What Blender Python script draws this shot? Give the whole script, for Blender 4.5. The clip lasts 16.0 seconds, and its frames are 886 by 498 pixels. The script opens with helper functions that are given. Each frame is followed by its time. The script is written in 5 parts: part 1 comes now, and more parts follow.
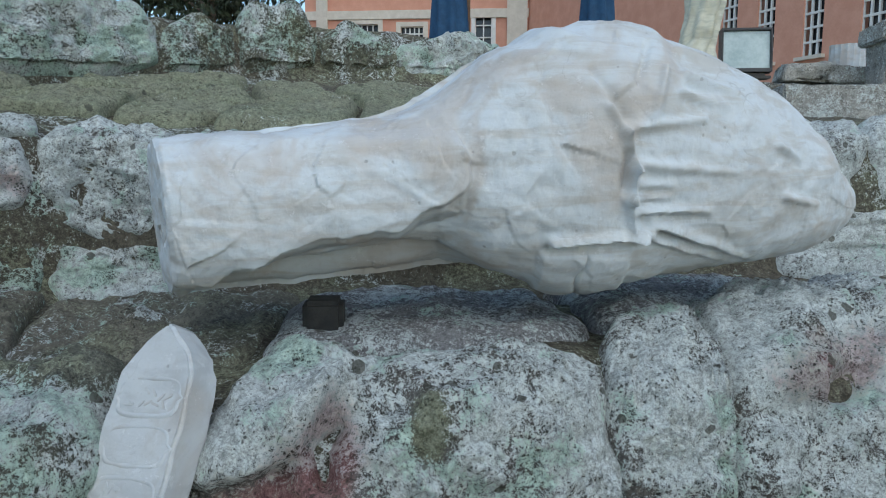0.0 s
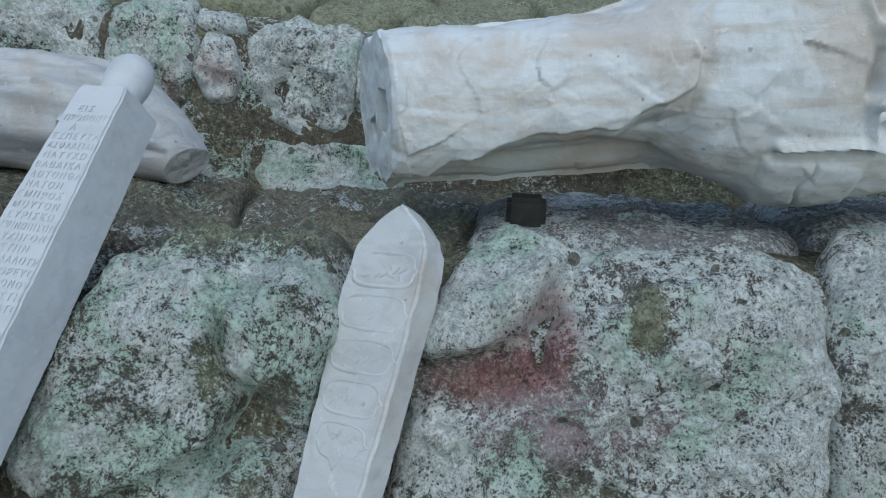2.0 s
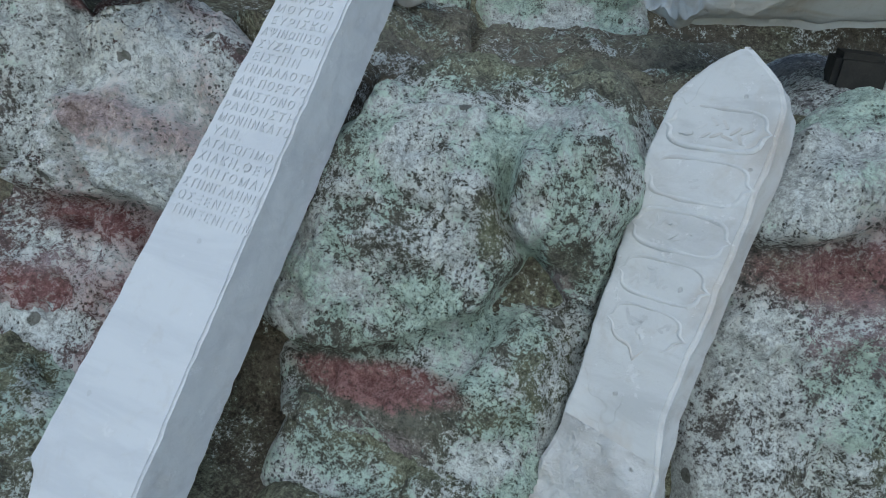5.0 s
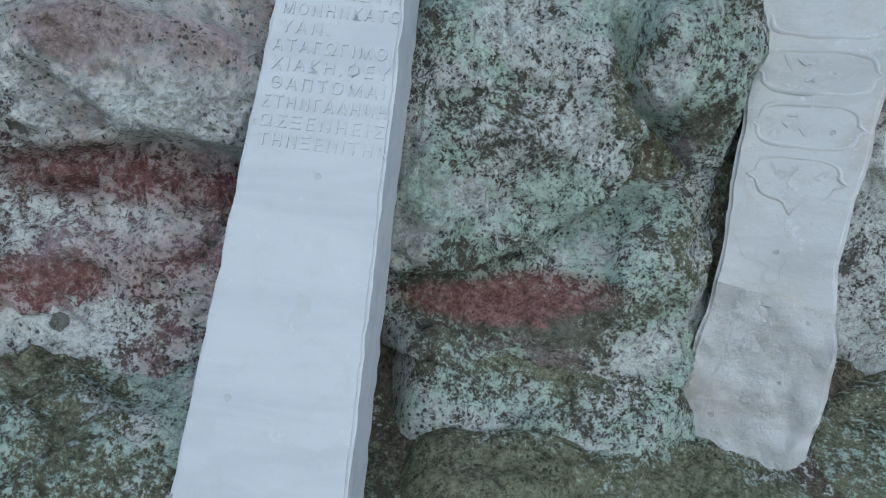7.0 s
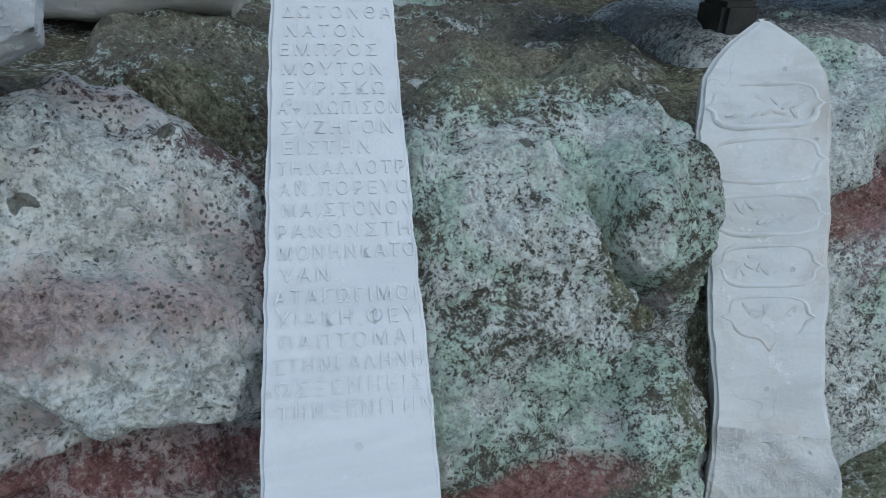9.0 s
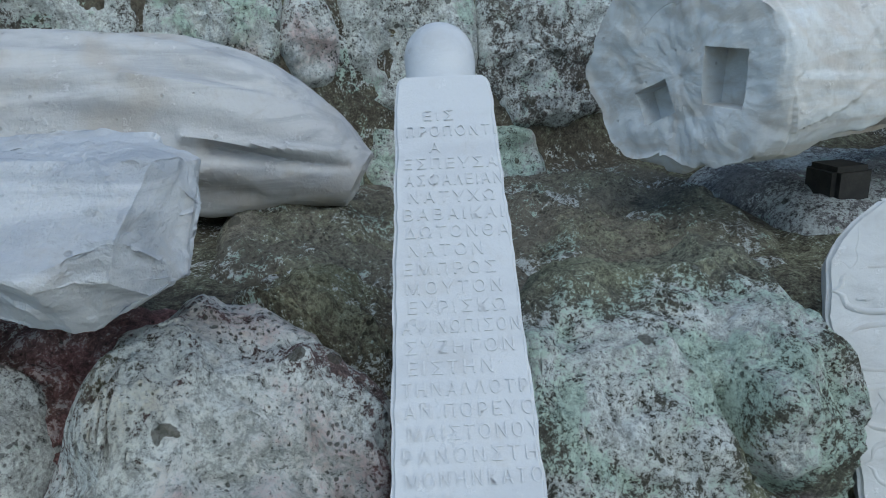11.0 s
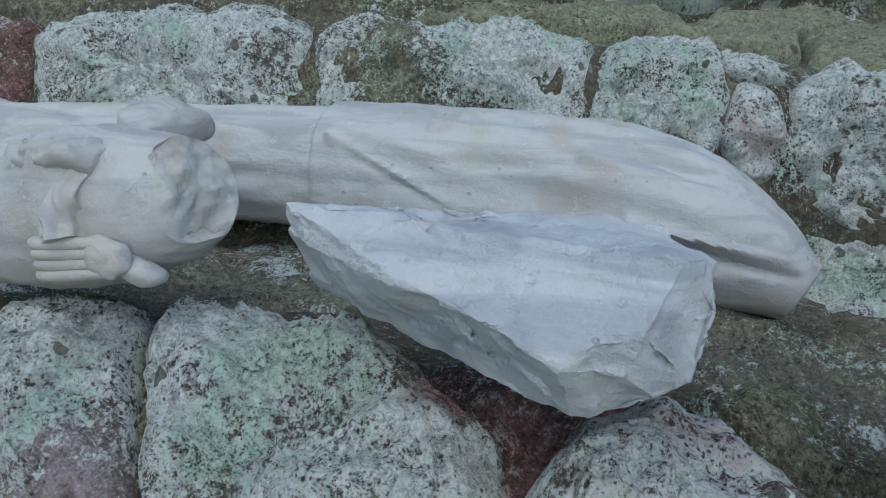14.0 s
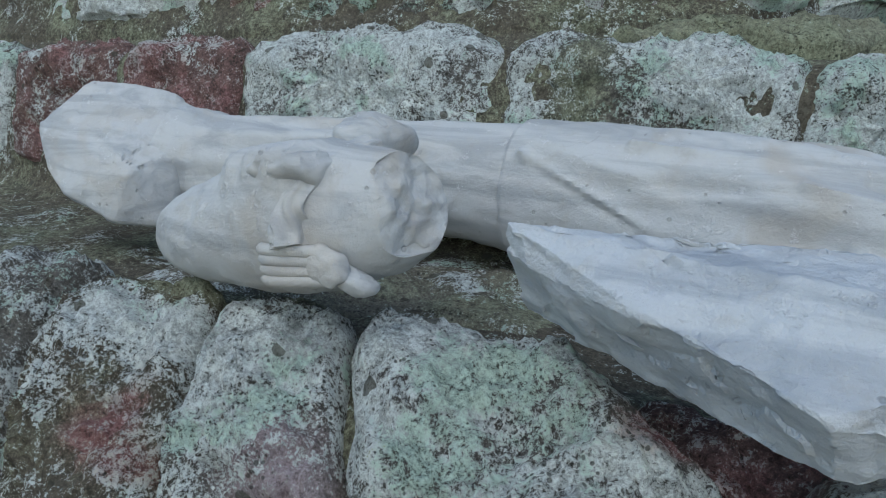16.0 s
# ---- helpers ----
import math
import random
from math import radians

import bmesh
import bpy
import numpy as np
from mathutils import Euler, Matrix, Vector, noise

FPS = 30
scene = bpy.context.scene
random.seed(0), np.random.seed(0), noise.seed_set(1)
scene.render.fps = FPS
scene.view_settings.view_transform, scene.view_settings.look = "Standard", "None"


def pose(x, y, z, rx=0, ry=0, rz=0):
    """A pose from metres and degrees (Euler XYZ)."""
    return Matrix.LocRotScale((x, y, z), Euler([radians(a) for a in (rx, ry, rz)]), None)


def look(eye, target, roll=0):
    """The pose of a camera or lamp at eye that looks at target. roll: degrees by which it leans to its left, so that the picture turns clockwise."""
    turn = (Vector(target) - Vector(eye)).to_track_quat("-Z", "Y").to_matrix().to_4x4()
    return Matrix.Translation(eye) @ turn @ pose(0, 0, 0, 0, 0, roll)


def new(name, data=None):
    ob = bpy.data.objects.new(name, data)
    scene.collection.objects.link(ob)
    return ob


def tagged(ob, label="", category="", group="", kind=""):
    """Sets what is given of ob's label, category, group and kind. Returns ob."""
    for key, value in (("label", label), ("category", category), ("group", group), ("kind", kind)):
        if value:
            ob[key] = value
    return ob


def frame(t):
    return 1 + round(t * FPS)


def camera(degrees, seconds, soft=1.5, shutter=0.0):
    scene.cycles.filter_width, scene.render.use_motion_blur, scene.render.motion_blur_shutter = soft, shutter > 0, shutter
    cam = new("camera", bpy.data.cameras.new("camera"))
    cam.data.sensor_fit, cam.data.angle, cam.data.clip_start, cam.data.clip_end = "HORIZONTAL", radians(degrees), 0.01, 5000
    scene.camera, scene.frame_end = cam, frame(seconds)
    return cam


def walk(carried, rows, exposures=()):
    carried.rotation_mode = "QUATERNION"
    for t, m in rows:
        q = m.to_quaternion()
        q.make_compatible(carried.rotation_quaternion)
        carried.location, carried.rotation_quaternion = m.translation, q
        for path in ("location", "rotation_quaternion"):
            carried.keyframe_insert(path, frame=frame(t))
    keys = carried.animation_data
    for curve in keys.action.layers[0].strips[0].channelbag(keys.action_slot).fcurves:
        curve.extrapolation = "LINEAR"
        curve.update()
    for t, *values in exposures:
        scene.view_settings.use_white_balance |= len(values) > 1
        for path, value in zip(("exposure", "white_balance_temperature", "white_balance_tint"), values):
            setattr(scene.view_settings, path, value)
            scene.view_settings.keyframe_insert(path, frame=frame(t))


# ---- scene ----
cam = camera(64.9, 16.0, soft=1.0)
METRES, EYE, TILT, LEAN, TURN = 2.0, 1.4, -7.0, 0.0, 0.0
ROWS = [
    (0.0, 0.0, 0.0, 0.0, -0.0, 0.0, 0.0),
    (0.5, -0.0295, -0.0001, -0.0053, 3.23, -0.87, -1.18),
    (1.0, -0.0525, -0.0095, -0.0136, 6.29, -2.13, -1.8),
    (1.5, -0.0747, -0.0198, -0.0233, 8.52, -3.73, -2.41),
    (2.0, -0.0975, -0.0233, -0.039, 10.26, -6.19, -2.88),
    (2.5, -0.1086, -0.0326, -0.0469, 11.29, -9.0, -2.69),
    (3.0, -0.1159, -0.0311, -0.0523, 10.92, -10.9, -3.41),
    (3.5, -0.1474, -0.02, -0.0586, 11.88, -12.27, -3.76),
    (4.0, -0.1978, -0.0017, -0.0653, 14.3, -13.93, -4.77),
    (4.5, -0.2431, 0.0175, -0.0706, 17.05, -15.7, -5.99),
    (5.0, -0.2954, 0.0436, -0.0818, 20.22, -18.34, -7.14),
    (5.2, -0.3140, 0.0522, -0.0896, 21.25, -19.63, -7.09),
    (7.3, -0.5918, 0.0942, -0.1155, -1.84, -28.74, -2.25),
    (7.5, -0.608, 0.1066, -0.1146, -3.7, -29.74, -1.77),
    (8.0, -0.6576, 0.1268, -0.0987, -11.6, -29.63, -0.02),
    (8.5, -0.6771, 0.1481, -0.0736, -14.95, -24.72, 0.28),
    (9.0, -0.6795, 0.1736, -0.0461, -15.67, -20.72, 0.31),
    (9.2, -0.6800, 0.1790, -0.0345, -15.70, -19.60, 0.50),
    (11.3, -0.6975, 0.1965, 0.0066, -6.30, -8.95, 3.50),
    (11.5, -0.7003, 0.2002, 0.0076, -4.15, -8.31, 3.28),
    (12.0, -0.7181, 0.2026, 0.0111, 1.68, -7.16, 1.68),
    (12.5, -0.741, 0.2033, 0.0151, 7.91, -6.2, 0.13),
    (13.0, -0.7607, 0.2043, 0.0177, 13.16, -5.2, -1.38),
    (13.5, -0.7729, 0.205, 0.0178, 15.88, -4.42, -2.52),
    (14.0, -0.7889, 0.2048, 0.017, 18.49, -3.88, -3.87),
    (14.5, -0.8003, 0.2043, 0.017, 21.25, -3.64, -4.72),
    (15.0, -0.8134, 0.2037, 0.0168, 24.42, -3.59, -5.29),
    (15.5, -0.8257, 0.2004, 0.0173, 27.29, -3.59, -5.82),
    (16.0, -0.8395, 0.1965, 0.0166, 30.39, -3.67, -6.4),
]
walk(cam, [(t, pose(0, 0, EYE, TILT, LEAN, TURN) @ pose(METRES * x, METRES * y, METRES * z, 90 + pitch, roll, yaw)) for t, x, y, z, yaw, pitch, roll in ROWS],
     [(0.0, 0.27, 6200, 2.0), (16.0, 0.27, 6200, 2.0)])

# ---- sky and sun: open shade under a bright sky ----
world = bpy.data.worlds.new("sky")
scene.world = world
world.use_nodes = True
wn = world.node_tree
sky = wn.nodes.new("ShaderNodeTexSky")
sky.sky_type, sky.sun_disc = "NISHITA", False
sky.sun_elevation, sky.sun_rotation = radians(38), radians(150)
wn.nodes["Background"].inputs["Strength"].default_value = 0.165
wn.links.new(sky.outputs[0], wn.nodes["Background"].inputs["Color"])
sun = new("sun", bpy.data.lights.new("sun", "SUN"))
sun.data.energy, sun.data.angle, sun.data.color = 0.75, radians(40), (1.0, 0.96, 0.9)
sun.matrix_world = look((0, 0, 0), (0.28, 0.5, -1.0))


# ---- materials ----
def tree(name):
    m = bpy.data.materials.new(name)
    m.use_nodes = True
    return m, m.node_tree.nodes, m.node_tree.links, m.node_tree.nodes["Principled BSDF"]


def mapped(N, L, spread):
    """World position, shifted by object so that no two pieces share a pattern."""
    g, o = N.new("ShaderNodeNewGeometry"), N.new("ShaderNodeObjectInfo")
    mul, add = N.new("ShaderNodeVectorMath"), N.new("ShaderNodeVectorMath")
    mul.operation = "MULTIPLY_ADD"
    L.new(o.outputs["Random"], mul.inputs[0])
    mul.inputs[1].default_value = (spread, spread * 0.7, spread * 1.3)
    L.new(g.outputs["Position"], mul.inputs[2])
    return mul.outputs[0], o.outputs["Random"]


def noisy(N, L, vec, scale, detail=4.0, rough=0.6, warp=0.0):
    n = N.new("ShaderNodeTexNoise")
    n.inputs["Scale"].default_value, n.inputs["Detail"].default_value = scale, detail
    n.inputs["Roughness"].default_value, n.inputs["Distortion"].default_value = rough, warp
    L.new(vec, n.inputs["Vector"])
    return n.outputs["Fac"]


def step(N, L, val, lo, hi):
    r = N.new("ShaderNodeMapRange")
    r.interpolation_type = "SMOOTHSTEP"
    r.inputs[1].default_value, r.inputs[2].default_value = lo, hi
    L.new(val, r.inputs[0])
    return r.outputs[0]


def calc(N, L, op, a, b):
    m = N.new("ShaderNodeMath")
    m.operation = op
    for k, v in enumerate((a, b)):
        if isinstance(v, (int, float)):
            m.inputs[k].default_value = v
        else:
            L.new(v, m.inputs[k])
    return m.outputs[0]


def blend(N, L, fac, a, b):
    m = N.new("ShaderNodeMix")
    m.data_type = "RGBA"
    if isinstance(fac, (int, float)):
        m.inputs[0].default_value = fac
    else:
        L.new(fac, m.inputs[0])
    for k, v in ((6, a), (7, b)):
        if isinstance(v, tuple):
            m.inputs[k].default_value = (*v, 1)
        else:
            L.new(v, m.inputs[k])
    return m.outputs[2]


def bump(N, L, bsdf, height, strength, distance):
    b = N.new("ShaderNodeBump")
    b.inputs["Strength"].default_value, b.inputs["Distance"].default_value = strength, distance
    L.new(height, b.inputs["Height"])
    L.new(b.outputs[0], bsdf.inputs["Normal"])


def grown(N, L, name):
    """How strongly a growth or stain was laid on the stone there."""
    a = N.new("ShaderNodeAttribute")
    a.attribute_name = name
    return a.outputs["Fac"]


def lichen_stone(name, white=0.5, mint=0.5, moss=0.5, red=0.5, spots=0.5, ground=(0.20, 0.185, 0.16)):
    """Old rubble stone: grey-brown body, algae, pitted crust lichen, iron-red patches, dark round spots."""
    m, N, L, b = tree(name)
    p, rnd = mapped(N, L, 7.0)
    fine, mid, grit = noisy(N, L, p, 210, 4, 0.7), noisy(N, L, p, 34, 8, 0.75), noisy(N, L, p, 78, 6, 0.8)
    big, broad = noisy(N, L, p, 3.6, 4, 0.6, 0.5), noisy(N, L, p, 4.8, 4, 0.6, 0.3)
    tex = calc(N, L, "ADD", calc(N, L, "MULTIPLY", mid, 0.32), calc(N, L, "ADD", calc(N, L, "MULTIPLY", grit, 0.42), calc(N, L, "MULTIPLY", fine, 0.26)))
    fray = calc(N, L, "MULTIPLY", calc(N, L, "SUBTRACT", tex, 0.5), 1.9)
    bare = grown(N, L, "bare")
    c = blend(N, L, step(N, L, tex, 0.38, 0.60), tuple(k * 0.34 for k in ground), tuple(k * 1.2 for k in ground))
    # soot and dried algae, dark and finely broken
    g0 = step(N, L, calc(N, L, "ADD", noisy(N, L, p, 8.5, 6, 0.7, 0.4), fray), 0.54, 0.70)
    c = blend(N, L, calc(N, L, "MULTIPLY", g0, 0.4), c, (0.085, 0.083, 0.066))
    # smooth mauve faces, where the crust has come away
    mv = step(N, L, calc(N, L, "ADD", grown(N, L, "mauve"), fray), 0.20, 0.75)
    c = blend(N, L, calc(N, L, "MULTIPLY", mv, 0.85), c, blend(N, L, step(N, L, tex, 0.40, 0.58), (0.27, 0.205, 0.215), (0.56, 0.47, 0.495)))
    # iron-red faces
    n2 = calc(N, L, "ADD", noisy(N, L, p, 4.2, 5, 0.62, 0.6), calc(N, L, "MULTIPLY", fray, 0.7))
    r = step(N, L, calc(N, L, "ADD", n2, calc(N, L, "MULTIPLY", grown(N, L, "iron"), 0.42)), 0.76 - 0.24 * red, 0.98 - 0.22 * red)
    c = blend(N, L, calc(N, L, "MULTIPLY", r, 0.80), c, blend(N, L, step(N, L, tex, 0.40, 0.60), (0.17, 0.062, 0.06), (0.47, 0.25, 0.25)))
    # green algae in broad drifts
    g = step(N, L, calc(N, L, "ADD", calc(N, L, "ADD", big, fray), calc(N, L, "MULTIPLY", grown(N, L, "moss"), 0.4)), 0.62 - 0.24 * moss, 0.92 - 0.22 * moss)
    c = blend(N, L, calc(N, L, "MULTIPLY", g, 0.72), c, blend(N, L, step(N, L, tex, 0.40, 0.60), (0.11, 0.12, 0.07), (0.42, 0.45, 0.31)))
    # crust lichen: whole skins with frayed edges, mint or chalky
    k = calc(N, L, "SUBTRACT", calc(N, L, "ADD", calc(N, L, "MULTIPLY", broad, 0.55), calc(N, L, "MULTIPLY", tex, 1.25)), calc(N, L, "MULTIPLY", bare, 0.17))
    k = calc(N, L, "ADD", k, calc(N, L, "MULTIPLY", grown(N, L, "crust"), 0.22))
    w = step(N, L, k, 0.945 - 0.15 * white, 0.995 - 0.14 * white)
    tone = step(N, L, calc(N, L, "ADD", calc(N, L, "MULTIPLY", grown(N, L, "mint"), 0.3), calc(N, L, "ADD", noisy(N, L, p, 6.5, 4, 0.6, 0.3), calc(N, L, "MULTIPLY", fray, 0.4))), 0.66 - 0.26 * mint, 0.76 - 0.24 * mint)
    hue = blend(N, L, tone, blend(N, L, step(N, L, tex, 0.43, 0.57), (0.40, 0.425, 0.41), (0.80, 0.85, 0.83)), blend(N, L, step(N, L, tex, 0.43, 0.57), (0.31, 0.405, 0.345), (0.60, 0.745, 0.655)))
    w = calc(N, L, "MULTIPLY", w, calc(N, L, "SUBTRACT", 1.0, calc(N, L, "MULTIPLY", r, 0.6)))
    c = blend(N, L, calc(N, L, "MULTIPLY", w, 0.92), c, hue)
    # pits of a few millimetres, thick in some places and thin in others
    v = N.new("ShaderNodeTexVoronoi")
    v.inputs["Scale"].default_value = 96
    L.new(p, v.inputs["Vector"])
    room = calc(N, L, "MULTIPLY", step(N, L, noisy(N, L, p, 11, 5, 0.7), 0.36, 0.72), 0.50)
    pits = step(N, L, calc(N, L, "SUBTRACT", calc(N, L, "SUBTRACT", room, v.outputs["Distance"]), calc(N, L, "MULTIPLY", grit, 0.22)), -0.12, 0.06)
    c = blend(N, L, calc(N, L, "MULTIPLY", pits, 0.72), c, (0.045, 0.044, 0.034))
    seams = step(N, L, noisy(N, L, p, 120, 6, 0.8), 0.565, 0.635)
    c = blend(N, L, calc(N, L, "MULTIPLY", seams, 0.6), c, (0.05, 0.049, 0.04))
    # dark round lichens
    v = N.new("ShaderNodeTexVoronoi")
    v.inputs["Scale"].default_value = 21
    L.new(p, v.inputs["Vector"])
    cell = N.new("ShaderNodeSeparateColor")
    L.new(v.outputs["Color"], cell.inputs[0])
    size = calc(N, L, "MULTIPLY", step(N, L, cell.outputs[0], 0.94 - 0.16 * spots, 1.0), 0.34)
    d = step(N, L, calc(N, L, "SUBTRACT", calc(N, L, "ADD", size, 0.02), calc(N, L, "ADD", v.outputs["Distance"], calc(N, L, "MULTIPLY", tex, 0.26))), -0.12, -0.08)
    c = blend(N, L, calc(N, L, "MULTIPLY", d, 0.8), c, blend(N, L, tex, (0.05, 0.048, 0.036), (0.16, 0.155, 0.125)))
    o = step(N, L, calc(N, L, "ADD", noisy(N, L, p, 9, 5, 0.65), calc(N, L, "MULTIPLY", fray, 0.5)), 0.72, 0.80)
    c = blend(N, L, calc(N, L, "MULTIPLY", o, 0.5), c, (0.24, 0.22, 0.06))
    L.new(c, b.inputs["Base Color"])
    b.inputs["Roughness"].default_value = 0.93
    b.inputs["Specular IOR Level"].default_value = 0.2
    h = calc(N, L, "ADD", calc(N, L, "ADD", calc(N, L, "MULTIPLY", mid, 1.1), calc(N, L, "MULTIPLY", grit, 0.55)), calc(N, L, "MULTIPLY", fine, 0.22))
    h = calc(N, L, "ADD", h, calc(N, L, "SUBTRACT", calc(N, L, "MULTIPLY", w, 0.14), calc(N, L, "ADD", calc(N, L, "MULTIPLY", pits, 0.34), calc(N, L, "MULTIPLY", seams, 0.16))))
    bump(N, L, b, h, 0.9, 0.016)
    return m


def marble(name, body=(0.74, 0.745, 0.75), shade=(0.50, 0.51, 0.53), stain=(0.46, 0.38, 0.29), dirt=0.5, relief=0.004):
    m, N, L, b = tree(name)
    p, rnd = mapped(N, L, 5.0)
    big, mid, fine = noisy(N, L, p, 3.5, 4, 0.55, 1.2), noisy(N, L, p, 18, 5, 0.65, 0.6), noisy(N, L, p, 130, 4, 0.65)
    st = N.new("ShaderNodeMapping")
    st.inputs["Rotation"].default_value, st.inputs["Scale"].default_value = (0.3, 0.35, 0.2), (1.2, 6.0, 9.0)
    L.new(p, st.inputs[0])
    vein = noisy(N, L, st.outputs[0], 2.2, 5, 0.6, 0.8)
    c = blend(N, L, calc(N, L, "MULTIPLY", step(N, L, vein, 0.42, 0.66), 0.75), body, shade)
    c = blend(N, L, calc(N, L, "MULTIPLY", step(N, L, big, 0.62 - 0.16 * dirt, 0.80 - 0.16 * dirt), 0.5), c, stain)
    c = blend(N, L, calc(N, L, "MULTIPLY", step(N, L, mid, 0.52, 0.72), 0.16 + 0.25 * dirt), c, (0.36, 0.33, 0.29))
    c = blend(N, L, calc(N, L, "MULTIPLY", step(N, L, fine, 0.68, 0.74), 0.35 * dirt + 0.1), c, (0.22, 0.2, 0.17))
    line = calc(N, L, "ABSOLUTE", calc(N, L, "SUBTRACT", noisy(N, L, p, 4.5, 3, 0.5, 0.8), 0.5), 0)
    crack = calc(N, L, "MULTIPLY", calc(N, L, "SUBTRACT", 1.0, step(N, L, line, 0.001, 0.0035)), step(N, L, noisy(N, L, p, 3.1, 2, 0.5), 0.52, 0.6))
    c = blend(N, L, calc(N, L, "MULTIPLY", crack, 0.3 * dirt * dirt + 0.03), c, (0.24, 0.22, 0.19))
    chip = step(N, L, noisy(N, L, p, 26, 6, 0.75), 0.60, 0.66)
    c = blend(N, L, calc(N, L, "MULTIPLY", chip, 0.12 + 0.25 * dirt), c, (0.80, 0.81, 0.82))
    # small dings, dark at the bottom
    v = N.new("ShaderNodeTexVoronoi")
    v.inputs["Scale"].default_value = 34
    L.new(p, v.inputs["Vector"])
    cell = N.new("ShaderNodeSeparateColor")
    L.new(v.outputs["Color"], cell.inputs[0])
    size = calc(N, L, "MULTIPLY", step(N, L, cell.outputs[0], 0.80, 1.0), 0.20)
    ding = step(N, L, calc(N, L, "SUBTRACT", size, calc(N, L, "ADD", v.outputs["Distance"], calc(N, L, "MULTIPLY", fine, 0.18))), -0.10, -0.02)
    c = blend(N, L, calc(N, L, "MULTIPLY", ding, 0.12 + 0.3 * dirt), c, (0.16, 0.145, 0.12))
    L.new(c, b.inputs["Base Color"])
    b.inputs["Roughness"].default_value, b.inputs["Specular IOR Level"].default_value = 0.62, 0.35
    grain = noisy(N, L, p, 55, 6, 0.75)
    h = calc(N, L, "ADD", calc(N, L, "ADD", calc(N, L, "MULTIPLY", mid, 0.5), calc(N, L, "MULTIPLY", grain, 0.45)), calc(N, L, "MULTIPLY", fine, 0.28))
    h = calc(N, L, "ADD", h, calc(N, L, "SUBTRACT", calc(N, L, "MULTIPLY", chip, 0.22), calc(N, L, "ADD", calc(N, L, "MULTIPLY", ding, 0.4), calc(N, L, "MULTIPLY", crack, 0.25 * dirt))))
    bump(N, L, b, h, 0.7, relief)
    return m


def plain(name, a, c2, scale=20.0, rough=0.7, metal=0.0, relief=0.002):
    m, N, L, b = tree(name)
    p, rnd = mapped(N, L, 3.0)
    n, f = noisy(N, L, p, scale, 5, 0.6), noisy(N, L, p, scale * 9, 3, 0.6)
    L.new(blend(N, L, step(N, L, calc(N, L, "ADD", calc(N, L, "MULTIPLY", n, 0.7), calc(N, L, "MULTIPLY", f, 0.3)), 0.35, 0.68), a, c2), b.inputs["Base Color"])
    b.inputs["Roughness"].default_value, b.inputs["Metallic"].default_value = rough, metal
    bump(N, L, b, n, 0.4, relief)
    return m


BED = lichen_stone("mossy_mortar", white=-0.1, mint=0.3, moss=0.85, red=0.3, spots=0.3, ground=(0.17, 0.15, 0.115))
STONE = {
    "grey": lichen_stone("lichen_stone_grey", 0.74, 0.5, 0.45, 0.25, 0.7, (0.23, 0.215, 0.19)),
    "pale": lichen_stone("lichen_stone_pale", 0.95, 0.45, 0.4, 0.28, 0.7, (0.26, 0.245, 0.225)),
    "rose": lichen_stone("lichen_stone_rose", 0.78, -0.2, 0.0, 1.02, 0.4, (0.33, 0.245, 0.235)),
    "mint": lichen_stone("lichen_stone_mint", 1.12, 0.85, 0.35, 0.1, 0.9, (0.22, 0.22, 0.18)),
    "chalk": lichen_stone("whitened_stone", 1.3, 0.3, 0.1, 0.1, 0.3, (0.42, 0.41, 0.39)),
    "olive": lichen_stone("lichen_stone_olive", -0.6, 0.3, 1.15, 0.0, 0.3, (0.36, 0.36, 0.26)),
    "shelf": lichen_stone("weathered_shelf_stone", 0.02, 0.55, 0.7, 0.1, 0.3, (0.27, 0.25, 0.20)),
    "slate": lichen_stone("smooth_grey_stone", 0.45, 0.3, 0.2, 0.1, 0.3, (0.40, 0.39, 0.385)),
    "brown": lichen_stone("brown_stone", 0.1, 0.2, 0.6, 0.25, 0.5, (0.19, 0.165, 0.125)),
    "moss": lichen_stone("lichen_stone_moss", 0.45, 0.85, 0.85, 0.1, 0.6, (0.20, 0.195, 0.15)),
    "red": lichen_stone("iron_red_stone", 0.2, 0.2, 0.2, 1.3, 0.3, (0.25, 0.16, 0.145)),
}
MARBLE = marble("weathered_marble", (0.595, 0.63, 0.65), (0.475, 0.455, 0.42), (0.45, 0.37, 0.30), 0.75, 0.006)
MARBLE_GREY = marble("grey_veined_marble", (0.49, 0.495, 0.495), (0.31, 0.32, 0.335), (0.39, 0.345, 0.29), 0.7, 0.009)
MARBLE_BLUE = marble("broken_marble", (0.52, 0.545, 0.575), (0.31, 0.34, 0.385), (0.41, 0.385, 0.35), 0.5, 0.018)
MARBLE_CUT = marble("dressed_marble", (0.52, 0.545, 0.575), (0.45, 0.475, 0.51), (0.46, 0.44, 0.41), 0.1, 0.002)
TOMB = marble("tombstone_marble", (0.52, 0.535, 0.54), (0.42, 0.43, 0.435), (0.40, 0.35, 0.30), 0.55, 0.004)
TOMB_FOOT = marble("stained_rough_marble", (0.55, 0.56, 0.56), (0.42, 0.42, 0.41), (0.37, 0.33, 0.285), 0.65, 0.022)
INK = plain("weathered_letters", (0.49, 0.512, 0.538), (0.56, 0.585, 0.615), 120)


# ---- mesh helpers ----
def smooth(me, angle=None):
    me.polygons.foreach_set("use_smooth", [True] * len(me.polygons))
    if angle:
        me.set_sharp_from_angle(angle=radians(angle))


def put(name, me, mat, parent=None, label="", soft=True, angle=None):
    me.materials.append(mat)
    if soft:
        smooth(me, angle)
    ob = new(name, me)
    if parent is not None:
        ob.parent = parent
    if label:
        ob["label"] = label
    return ob


